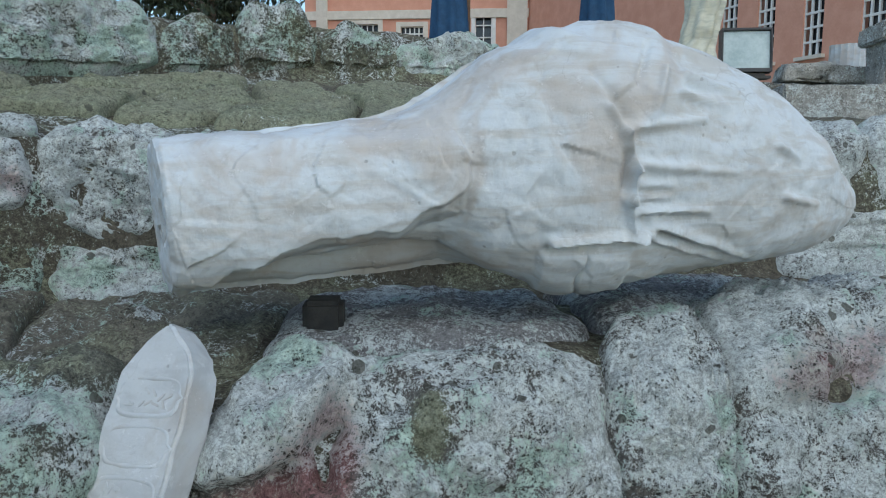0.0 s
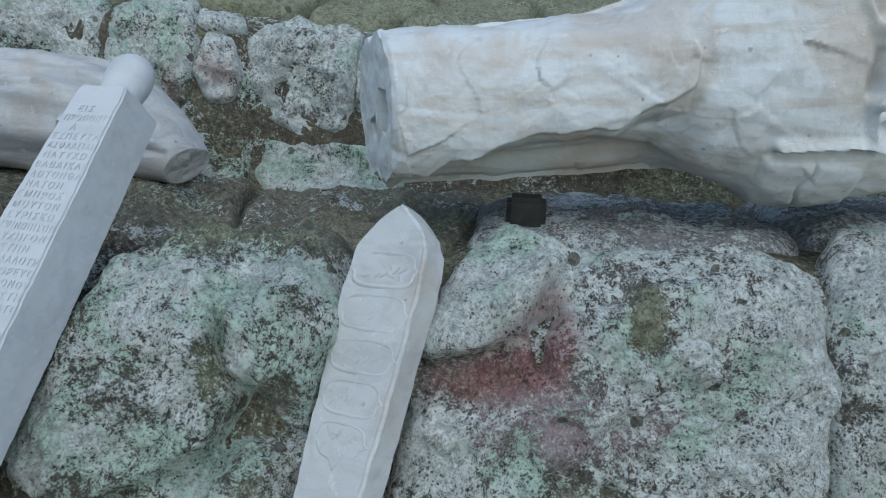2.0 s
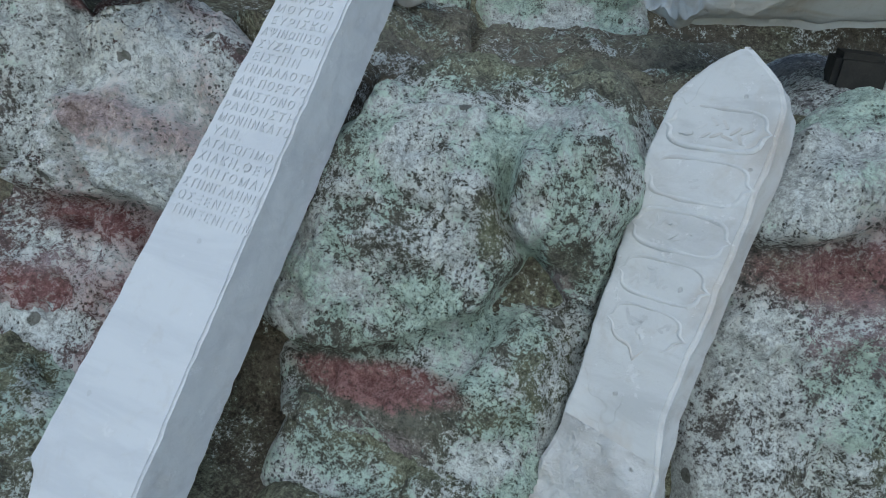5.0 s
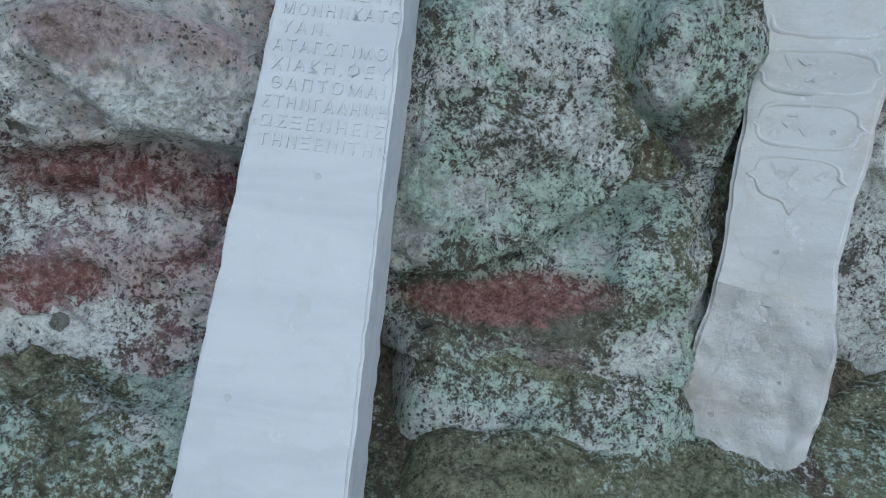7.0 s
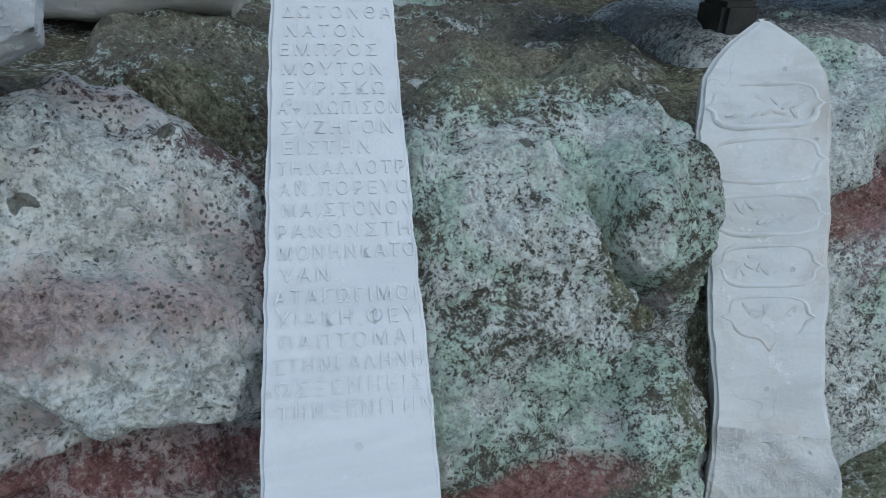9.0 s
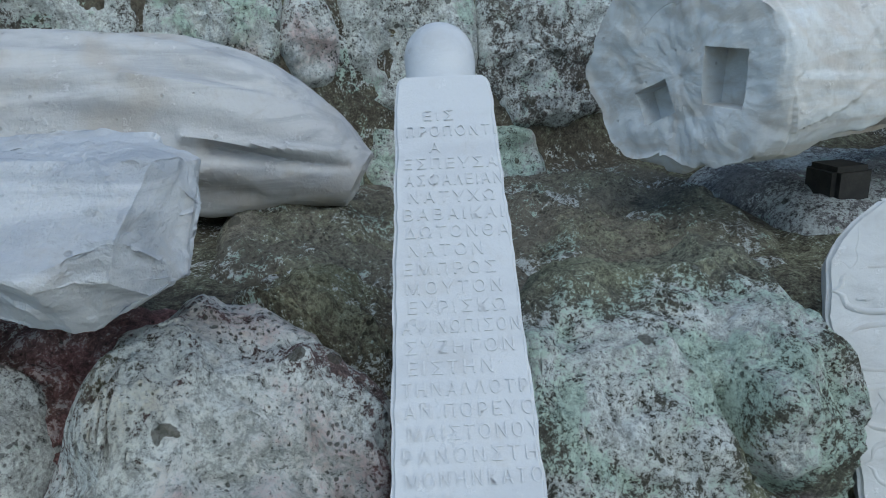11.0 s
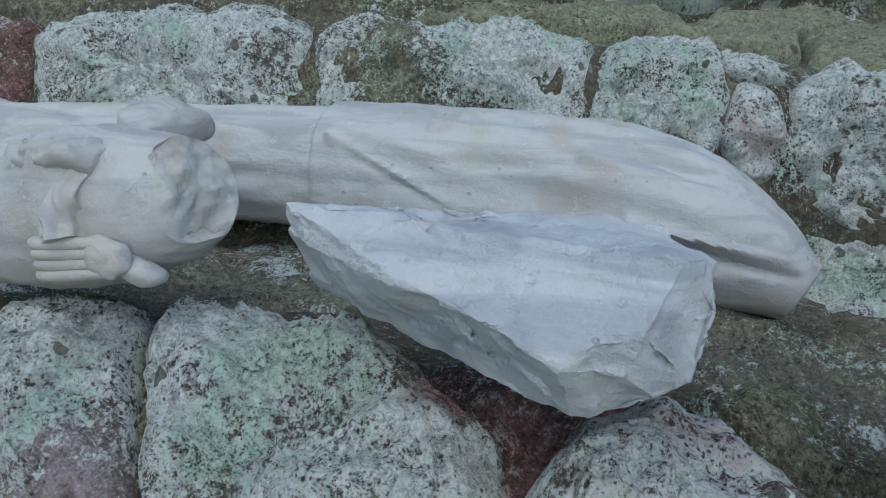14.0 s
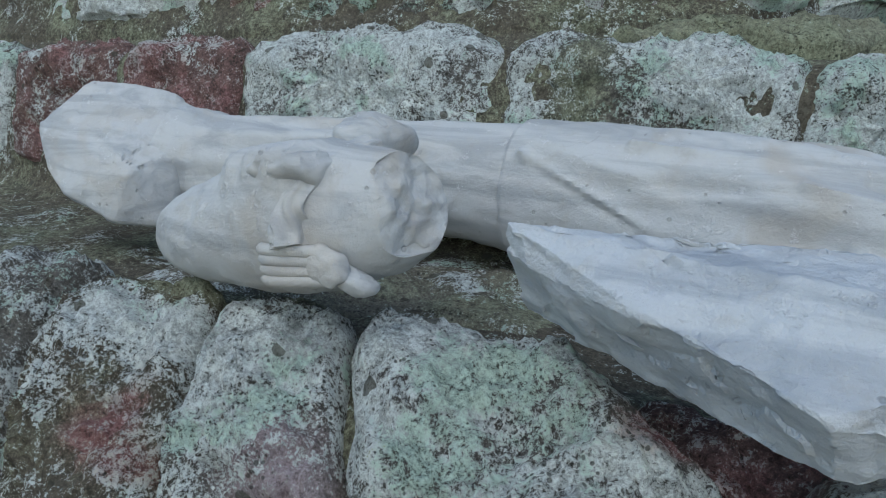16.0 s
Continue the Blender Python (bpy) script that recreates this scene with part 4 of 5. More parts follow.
def build_long_fragment():
    knots = [  # x, y, lowest, highest, half depth
        (-3.24, 1.63, 1.14, 1.41, 0.12), (-3.16, 1.66, 1.13, 1.40, 0.125), (-3.08, 1.69, 1.13, 1.395, 0.13),
        (-2.94, 1.76, 1.13, 1.395, 0.135), (-2.70, 1.88, 1.13, 1.40, 0.14), (-2.45, 1.96, 1.11, 1.41, 0.15), (-2.20, 1.98, 1.06, 1.41, 0.17),
        (-1.95, 1.97, 1.03, 1.40, 0.18), (-1.72, 1.95, 1.02, 1.38, 0.17), (-1.55, 1.92, 1.015, 1.33, 0.15), (-1.43, 1.90, 1.02, 1.235, 0.12), (-1.335, 1.88, 1.025, 1.125, 0.08)]
    P = loft_places([(x, y, (lo + hi) / 2) for x, y, lo, hi, r in knots], [(r, (hi - lo) / 2) for x, y, lo, hi, r in knots], 320, 130, 2.3, long_push)
    bm = bmesh.new()
    bm.from_mesh(capped("a", P, 0.025, 12, 1))

    block = bmesh.new()
    for v in ((-3.56, 1.45, 1.347), (-3.47, 1.42, 1.235), (-3.475, 1.55, 1.475), (-3.285, 1.65, 1.455), (-3.20, 1.70, 1.40), (-3.12, 1.58, 1.31), (-3.17, 1.43, 1.25), (-3.21, 1.42, 1.125),
              (-3.38, 1.40, 1.179), (-3.13, 1.52, 1.113), (-3.45, 1.75, 1.40), (-3.40, 1.72, 1.12), (-3.20, 1.78, 1.15)):
        block.verts.new(v)
    bmesh.ops.convex_hull(block, input=block.verts)
    bmesh.ops.bevel(block, geom=block.edges[:], offset=0.008, segments=1, affect="EDGES")
    chisel(block, 0.016, 0.010)
    me = bpy.data.meshes.new("e")
    block.to_mesh(me)
    block.free()
    bm.from_mesh(me)

    def arm_push(s, a, p):
        # the sleeve gathered over the arm
        x, y, z = p
        front = 1 - ease(y, 1.25, 1.31)
        roll = ease(x, -2.60, -2.56) * (1 - ease(x, -2.40, -2.36)) * front * near(z, 1.315 + 0.12 * (x + 2.47), 0.026)
        return (0.009 * fbm(p, 7, 3) + 0.002 * fbm(p, 35, 2)
                + roll * (0.020 + 0.006 * math.sin(150 * x - 60 * z + 3 * fbm(p, 10, 2))))

    P = loft_places([(-2.87, 1.34, 1.15), (-2.80, 1.33, 1.16), (-2.66, 1.31, 1.185), (-2.50, 1.29, 1.215), (-2.36, 1.27, 1.245), (-2.25, 1.26, 1.27)],
                    [(0.02, 0.03), (0.09, 0.075), (0.125, 0.105), (0.13, 0.125), (0.12, 0.115), (0.07, 0.08)], 110, 90, 2.2, arm_push)
    for i in range(60, 110):
        P[i, :, 0] += (P[i, :, 1] - 1.26) * 0.28 * ease(i, 60, 109)
    bm.from_mesh(capped("b", P, 0.03, 20, 5))
    # cloth over the upper arm, the gathered sleeve, the back of the carved fist and its wrist
    for c, r, turn in (((-2.46, 1.46, 1.362), (0.056, 0.09, 0.048), (0, 4, -15)), ((-2.425, 1.215, 1.315), (0.085, 0.065, 0.034), (0, -8, -5)),
                       ((-2.338, 1.176, 1.180), (0.044, 0.027, 0.031), (0, 14, -10)), ((-2.312, 1.205, 1.160), (0.046, 0.034, 0.021), (0, 22, 10))):
        ball = bmesh.new()
        bmesh.ops.create_uvsphere(ball, u_segments=44, v_segments=26, radius=1)
        for v in ball.verts:
            n = v.co.normalized()
            v.co = pose(*c, *turn) @ Vector([v.co[i] * r[i] for i in range(3)])
            v.co += n * ((0.024 if r[0] > 0.06 else 0.010) * fbm(v.co, 16, 3) + 0.003 * fbm(v.co, 40, 2))
        me = bpy.data.meshes.new("c")
        ball.to_mesh(me)
        ball.free()
        bm.from_mesh(me)
    for k in range(4):
        z = 1.196 - 0.0150 * k
        P = loft_places([(-2.325, 1.172, 1.198 - 0.013 * k), (-2.360, 1.154, 1.200 - 0.0145 * k), (-2.390, 1.145, z + 0.002), (-2.420 + 0.003 * k, 1.142, z), (-2.440 + 0.004 * k, 1.149, z - 0.001), (-2.447 + 0.004 * k, 1.165, z - 0.003)],
                        [(0.010, 0.010), (0.0115, 0.0105), (0.011, 0.0104), (0.0108, 0.0100), (0.0100, 0.0092), (0.008, 0.008)], 30, 18, 2)
        bm.from_mesh(capped("d", P, 0.002, 4, 2))
    # the band of cloth drawn down over the sleeve to the fist
    P = loft_places([(-2.350, 1.300, 1.352), (-2.372, 1.215, 1.325), (-2.386, 1.172, 1.285), (-2.392, 1.156, 1.245), (-2.378, 1.150, 1.205)],
                    [(0.030, 0.016), (0.030, 0.018), (0.026, 0.018), (0.026, 0.018), (0.032, 0.018)], 50, 40, 2.2, lambda s, a, p: 0.004 * math.sin(6 * a + 5 * s) + 0.004 * fbm(p, 20, 2))
    bm.from_mesh(capped("f", P, 0.003, 4, 2))
    return part("long_statue_fragment", bm, MARBLE_GREY, soft=True, angle=50)


tagged(build_long_fragment(), "long grey-white marble statue fragment with a bent arm", "statue fragment")


# ---- broken wedge of marble leaning before it ----
def build_wedge():
    pts = [(-2.05, 1.19, 1.272), (-2.055, 1.20, 1.237), (-2.05, 1.27, 1.145), (-1.673, 1.29, 1.272), (-1.593, 1.24, 1.265), (-1.535, 1.17, 1.245), (-1.53, 1.14, 1.20),
           (-1.544, 1.11, 1.133), (-1.58, 1.085, 1.12), (-1.645, 1.095, 1.088), (-1.70, 1.085, 1.095), (-1.76, 1.13, 1.098), (-1.775, 1.065, 1.184), (-1.70, 1.035, 1.159),
           (-1.595, 1.05, 1.195), (-1.565, 1.105, 1.254), (-1.91, 1.20, 1.125), (-1.607, 1.048, 1.15), (-2.0, 1.42, 1.14), (-1.6, 1.42, 1.18), (-1.62, 1.38, 1.06), (-1.85, 1.32, 1.07)]
    bm = bmesh.new()
    for p in pts:
        bm.verts.new(p)
    bmesh.ops.convex_hull(bm, input=bm.verts)
    # a large flake lost from the lower corner
    bmesh.ops.bisect_plane(bm, geom=bm.verts[:] + bm.edges[:] + bm.faces[:], plane_co=(-1.806, 1.091, 1.187), plane_no=(-0.40, -0.69, -0.60), clear_outer=True)
    left = [v.co.copy() for v in bm.verts if v.link_faces]
    bm.free()
    bm = bmesh.new()
    for p in left:
        bm.verts.new(p)
    bmesh.ops.remove_doubles(bm, verts=bm.verts, dist=0.006)
    bmesh.ops.convex_hull(bm, input=bm.verts)
    bmesh.ops.delete(bm, geom=[v for v in bm.verts if not v.link_faces], context="VERTS")
    bmesh.ops.dissolve_limit(bm, angle_limit=radians(2), verts=bm.verts, edges=bm.edges)
    bmesh.ops.bevel(bm, geom=bm.edges[:], offset=0.003, segments=1, affect="EDGES", clamp_overlap=True)
    chisel(bm, 0.030, 0.018, 6.5)
    chisel(bm, 0.008, 0.008, 19)
    return part("broken_marble_block", bm, MARBLE_BLUE, soft=True, angle=35)


tagged(build_wedge(), "broken wedge of bluish white marble on the wall's edge", "marble block")


# ---- the inscribed stele ----
def slab(profile, depth, taper, bevel):
    """A slab from a half-profile of (height, left x, right x), front at y = 0."""
    bm = bmesh.new()
    left = [(l, h) for h, l, r in profile]
    right = [(r, h) for h, l, r in profile][::-1]
    loop = [bm.verts.new((x, 0, z)) for x, z in left + right]
    f = bm.faces.new(loop)
    out = bmesh.ops.extrude_face_region(bm, geom=[f])
    for v in (g for g in out["geom"] if isinstance(g, bmesh.types.BMVert)):
        v.co.y = depth
        v.co.x *= taper
    bmesh.ops.recalc_face_normals(bm, faces=bm.faces)
    bmesh.ops.bevel(bm, geom=[e for e in bm.edges if e.calc_face_angle(0) > 0.6], offset=bevel, segments=3, affect="EDGES")
    bmesh.ops.triangulate(bm, faces=bm.faces)
    for _ in range(6):
        es = [e for e in bm.edges if e.calc_length() > 0.022]
        if not es:
            break
        bmesh.ops.subdivide_edges(bm, edges=es, cuts=1)
        bmesh.ops.triangulate(bm, faces=[f for f in bm.faces if len(f.verts) > 3])
    return bm


LINES = ("ΕΙΣ", "ΠΡΟΠΟΝΤΙ", "Α", "ΕΣΠΕΥΣΑ", "ΑΣΦΑΛΕΙΑΝ", "ΝΑΤΥΧΩ", "ΒΑΒΑΙΚΑΙ", "ΔΩΤΟΝΘΑ", "ΝΑΤΟΝ", "ΕΜΠΡΟΣ", "ΜΟΥΤΟΝ", "ΕΥΡΙΣΚΩ", "ΑΨΙΝΩΠΙΣΟΝ", "ΣΥΖΗΓΟΝ", "ΕΙΣΤΗΝ",
         "ΤΗΝΑΛΛΟΤΡ", "ΑΝ.ΠΟΡΕΥΟ", "ΜΑΙΣΤΟΝΟΥ", "ΡΑΝΟΝΣΤΗ", "ΜΟΝΗΝΚΑΤΟ", "ΥΑΝ.", "ΑΤΑΓΩΓΙΜΟΙ", "ΧΙΑΚΗ,ΦΕΥ", "ΘΑΠΤΟΜΑΙ", "ΣΤΗΝΓΑΛΗΝΗ", "ΩΣΞΕΝΗΕΙΣ", "ΤΗΝΞΕΝΙΤΗΝ")


def build_stele():
    H = 1.175
    top = new("inscribed_stele")
    top.matrix_world = pose(-1.326, 0.62, 0.414, -40.1, 0.2, -7.2)
    bm = slab([(-0.06, -0.098, 0.085), (-0.035, -0.109, 0.109), (0.3, -0.097, 0.097), (0.6, -0.086, 0.086), (0.9, -0.075, 0.076), (1.13, -0.067, 0.068), (1.162, -0.065, 0.066), (H, -0.058, 0.060)], 0.128, 0.97, 0.0045)
    for v in bm.verts:
        edge = ease(abs(v.co.x), 0.05, 0.1)
        v.co += Vector((0.0026 * fbm(v.co, 40, 3) * ease(abs(v.co.x), 0.050, 0.065), 0.0015 * fbm(v.co, 4, 2) + 0.002 * fbm(v.co, 45, 2) * edge, 0))
    part("shaft", bm, MARBLE_CUT, top, soft=True, angle=40)
    ball = bmesh.new()
    bmesh.ops.create_uvsphere(ball, u_segments=40, v_segments=24, radius=1)
    for v in ball.verts:
        z = v.co.z
        n = math.hypot(v.co.x, v.co.y) + 1e-6
        f = (1 - z ** 2.6) ** 0.5 / n if z > 0 else (1 - 0.13 * ease(-z, 0.0, 0.9)) / n if z > -0.99 else 0.0
        v.co = Vector((v.co.x * f * 0.053, v.co.y * f * 0.050 + 0.055, z * (0.066 if z > 0 else 0.075) + H + 0.058))
        v.co += Vector((1, 1, 1)) * 0.0015 * fbm(v.co, 20, 2)
    part("finial", ball, MARBLE_CUT, top, soft=True)
    for k, text in enumerate(LINES):
        z = H - 0.070 - 0.0247 * k
        half = 0.064 + (H - z) * 0.036
        cu = bpy.data.curves.new("letters", "FONT")
        cu.body, cu.size, cu.extrude, cu.resolution_u = text, 0.0225, 0.0006, 2
        cu.space_character = 1.35
        cu.align_x, cu.align_y = "LEFT", "CENTER"
        ob = new("letters", cu)
        dg = bpy.context.evaluated_depsgraph_get()
        dg.update()
        me = bpy.data.meshes.new_from_object(ob.evaluated_get(dg))
        bpy.data.objects.remove(ob)
        w = max(v.co.x for v in me.vertices) if len(me.vertices) else 0.1
        squeeze = min(1.0, (2 * half - 0.014) / w)
        ln = put("letters", me, INK, top, "shallow carved Greek capitals" if k == 0 else "", soft=False)
        x0 = -half + 0.010 if len(text) > 3 else -0.03
        ln.matrix_local = pose(x0 + 0.003 * (k % 3), -0.0012, z, 90, 0, 0) @ Matrix.Diagonal((squeeze, 1, 1, 1))
    return top


tagged(build_stele(), "tall white marble stele with carved Greek letters, leaning", "stele")


# ---- the pointed tombstone with carved panels ----
def panel_rim(bm, w, h, y, zc, tip=False):
    """A carved cartouche: a raised thin rim with bracketed ends."""
    n = 56
    ring = []
    for i in range(n):
        a = 2 * math.pi * i / n
        ca, sa = math.cos(a), math.sin(a)
        e = (abs(ca) ** 4 + abs(sa) ** 4) ** -0.25
        x, z = w * ca * e, h * sa * e
        x += math.copysign(0.012 * near(sa, 0, 0.12), ca)
        if tip and sa < 0:
            z -= 0.020 * near(ca, 0, 0.2)
            x *= 1 - 0.25 * abs(sa)
        ring.append((x, z))
    rows = []
    for k, (f, d) in enumerate(((1.03, 0.0015), (0.99, -0.0008), (0.955, -0.0008), (0.915, 0.0015))):
        rows.append([bm.verts.new((x * f, y + d, zc + z * (1 - (1 - f) * w / h))) for x, z in ring])
    for p, q in zip(rows, rows[1:]):
        for i in range(n):
            bm.faces.new((p[i], p[(i + 1) % n], q[(i + 1) % n], q[i]))


def build_tombstone():
    H = 0.945
    top = new("pointed_tombstone")
    top.matrix_world = pose(-0.641, 0.869, 0.274, -29.2, -7.1, -25.5)
    prof = [(0.0, -0.085, 0.055), (0.03, -0.098, 0.088), (0.10, -0.103, 0.098), (0.20, -0.090, 0.102), (0.26, -0.082, 0.090), (0.34, -0.082, 0.080), (0.44, -0.086, 0.083), (0.62, -0.094, 0.092),
            (0.76, -0.100, 0.098), (0.81, -0.098, 0.097), (0.85, -0.091, 0.091), (0.885, -0.072, 0.072), (0.910, -0.047, 0.047), (0.928, -0.024, 0.024), (H, -0.003, 0.003)]
    bm = slab([(h, l * 1.035, r * 1.035) for h, l, r in prof], 0.075, 0.94, 0.007)
    for v in bm.verts:
        low = 1 - ease(v.co.z, 0.24, 0.34)
        v.co += Vector((0.004 * fbm(v.co, 18, 3), (0.003 + 0.010 * low) * fbm(v.co, 16, 3) + 0.006 * low, 0.0))
    foot = bm.copy()
    bmesh.ops.bisect_plane(bm, geom=bm.verts[:] + bm.edges[:] + bm.faces[:], plane_co=(0, 0, 0.275), plane_no=(0.1, 0, 1), clear_inner=True)
    bmesh.ops.bisect_plane(foot, geom=foot.verts[:] + foot.edges[:] + foot.faces[:], plane_co=(0, 0, 0.275), plane_no=(0.1, 0, 1), clear_outer=True)
    part("shaft", bm, TOMB, top, soft=True, angle=40)
    part("rough_foot", foot, TOMB_FOOT, top, "rough-hewn stained foot", soft=True, angle=40)
    rnd = random.Random(4)
    for z, w, h, tip in ((0.80, 0.080, 0.037, False), (0.71, 0.080, 0.037, False), (0.622, 0.078, 0.034, False), (0.540, 0.070, 0.034, False), (0.458, 0.060, 0.034, True)):
        rim = bmesh.new()
        panel_rim(rim, w, h, -0.0008, z, tip)
        panel = part("carved_panel", rim, TOMB, top, soft=True)
        bars = bmesh.new()
        for k in range(12):
            x = -w * 0.66 + k * w * 0.12
            box(bars, (-0.006 - 0.008 * rnd.random(), -0.0002, -0.0024), (0.009, 0.0015, 0.0024), pose(x, -0.0004, z + rnd.uniform(-0.45, 0.45) * h, 0, rnd.uniform(-70, 70), 0), 0.0016)
        tagged(part("worn_script", bars, TOMB, panel), kind="stuff")
    return top


tagged(build_tombstone(), "pointed white marble tombstone with worn carved panels, leaning", "tombstone")


# ---- dark block that props the torso ----
bm = bmesh.new()
box(bm, (-0.05, -0.05, -0.05), (0.05, 0.05, 0.085), pose(-0.30, 1.73, 0.978, 0, 0, 4), 0.012)
tagged(part("prop_block", bm, plain("dark_rubber", (0.012, 0.012, 0.011), (0.03, 0.028, 0.025), 30, 0.8), soft=True, angle=40), "small dark block wedged under the fallen torso", "block")


# ---- beyond the wall: the house, parasols, a tree and more marbles in the yard ----
STUCCO = plain("salmon_stucco", (0.60, 0.30, 0.21), (0.68, 0.36, 0.26), 3.0, 0.9, 0, 0.004)
CREAM = plain("cream_render", (0.60, 0.55, 0.47), (0.70, 0.65, 0.57), 5.0, 0.85)
WHITE = plain("white_paint", (0.68, 0.68, 0.66), (0.78, 0.78, 0.76), 9.0, 0.6)
GLASS = plain("dark_window_glass", (0.02, 0.022, 0.025), (0.05, 0.055, 0.06), 2.0, 0.12)
TILES = plain("roof_tiles", (0.28, 0.11, 0.06), (0.38, 0.17, 0.10), 6.0, 0.85)
BLUE = plain("blue_canvas", (0.012, 0.05, 0.115), (0.022, 0.08, 0.17), 12.0, 0.85)
WOOD = plain("brown_pole", (0.10, 0.055, 0.03), (0.19, 0.11, 0.06), 15.0, 0.7)
BLACK = plain("black_enamel", (0.012, 0.012, 0.013), (0.03, 0.03, 0.032), 20.0, 0.4)
LENS = plain("floodlight_glass", (0.34, 0.42, 0.42), (0.50, 0.58, 0.57), 6.0, 0.08)
CARVED = lichen_stone("carved_grey_stone", 0.3, 0.0, 0.0, -0.2, 0.0, (0.58, 0.56, 0.51))


def facade(house, m, length, height, openings, thick=0.4):
    """A wall with real openings, along local x from 0, its outer face at y = 0."""
    bm = bmesh.new()
    xs = sorted({0, length, *(v for a, b, lo, hi in openings for v in (a, b))})
    for a, b in zip(xs, xs[1:]):
        z = 0.0
        for oa, ob, lo, hi in sorted((o for o in openings if o[0] <= a and o[1] >= b), key=lambda o: o[2]):
            box(bm, (a, 0, z), (b, thick, lo))
            z = hi
        box(bm, (a, 0, z), (b, thick, height))
    bmesh.ops.remove_doubles(bm, verts=bm.verts, dist=1e-4)
    w = part("wall", bm, STUCCO, house)
    w.matrix_local = m
    return w


def barred_window(house, m, a, b, lo, hi, nx, nz, surround=0.16, mat=CREAM):
    w = new("window")
    w.parent = house
    w.matrix_local = m
    bm = bmesh.new()
    if surround:
        box(bm, (a - surround, -0.05, lo - surround), (a, 0.05, hi + surround))
        box(bm, (b, -0.05, lo - surround), (b + surround, 0.05, hi + surround))
        box(bm, (a, -0.05, hi), (b, 0.05, hi + surround))
        box(bm, (a, -0.05, lo - surround), (b, 0.05, lo))
        part("surround", bm, mat, w)
    else:
        box(bm, (a - 0.08, -0.10, lo - 0.07), (b + 0.08, 0.1, lo))
        part("sill", bm, mat, w)
    bm = bmesh.new()
    box(bm, (a, 0.20, lo), (b, 0.215, hi))
    part("pane", bm, GLASS, w)
    bm = bmesh.new()
    t = 0.022
    for i in range(nx + 1):
        x = a + (b - a) * i / nx
        box(bm, (x - t, 0.05, lo), (x + t, 0.09, hi))
    for i in range(nz + 1):
        z = lo + (hi - lo) * i / nz
        box(bm, (a, 0.045, z - t), (b, 0.085, z + t))
    part("grille", bm, WHITE, w, "white painted grille")
    return w


def build_house():
    house = new("salmon_house")
    house.matrix_world = pose(0, 0, 1.36)
    A = Matrix.Translation((-4.9, 25.6, 0)) @ Matrix.Rotation(math.atan2(-0.6, 7.87), 4, "Z")
    B = Matrix.Translation((2.97, 25.0, 0)) @ Matrix.Rotation(math.atan2(-0.935, 0.355), 4, "Z")
    low = [(1.62, 2.62, 4.0, 4.92), (3.42, 4.22, 4.1, 4.82), (6.05, 6.62, 3.6, 5.25)]
    facade(house, A, 7.9, 10.0, low + [(1.7, 2.7, 6.6, 8.6), (3.5, 4.5, 6.6, 8.6)])
    tall = [(c - 0.24, c + 0.24, 2.12, 4.05) for c in (9.6, 10.65, 11.83, 13.1)]
    facade(house, B, 15.0, 10.0, tall)
    for a, b, lo, hi in low[:2]:
        barred_window(house, A, a, b, lo, hi, 5, 3)
    barred_window(house, A, *low[2], 2, 4, 0.14, WHITE)
    for a in (1.7, 3.5):
        barred_window(house, A, a, a + 1.0, 6.6, 8.6, 4, 5)
    for o in tall:
        barred_window(house, B, *o, 3, 7, 0)
    for m, items in ((A, ((0.0, 7.9, 5.08, 5.38, "band"), (0.42, 0.82, 0.0, 10.0, "pilaster"), (0.2, 0.95, 0.0, 4.7, "plinth"), (7.15, 7.85, 0.0, 10.0, "pilaster"))), (B, ((0.0, 15.0, 5.9, 6.2, "band"),))):
        for k, (a, b, lo, hi, name) in enumerate(items):
            bm = bmesh.new()
            box(bm, (a, -0.08 - 0.03 * k, lo), (b, 0.02, hi), None, 0.01)
            part(name, bm, CREAM if name != "plinth" else WHITE, house).matrix_local = m
    bm = bmesh.new()
    vs = [bm.verts.new(p) for p in ((-5.3, 25.3, 10), (3.3, 24.6, 10), (8.9, 10.6, 10), (18, 14, 10), (10, 36, 10), (-5.3, 36, 10), (2, 30, 12.5), (11, 18, 12.5))]
    for f in ((0, 1, 6), (1, 2, 7, 6), (2, 3, 7), (3, 4, 6, 7), (4, 5, 6), (5, 0, 6), (0, 5, 4, 3, 2, 1)):
        bm.faces.new([vs[i] for i in f])
    part("roof", bm, TILES, house)
    return house


tagged(build_house(), "salmon stuccoed house with cream trim and white window grilles", "house")


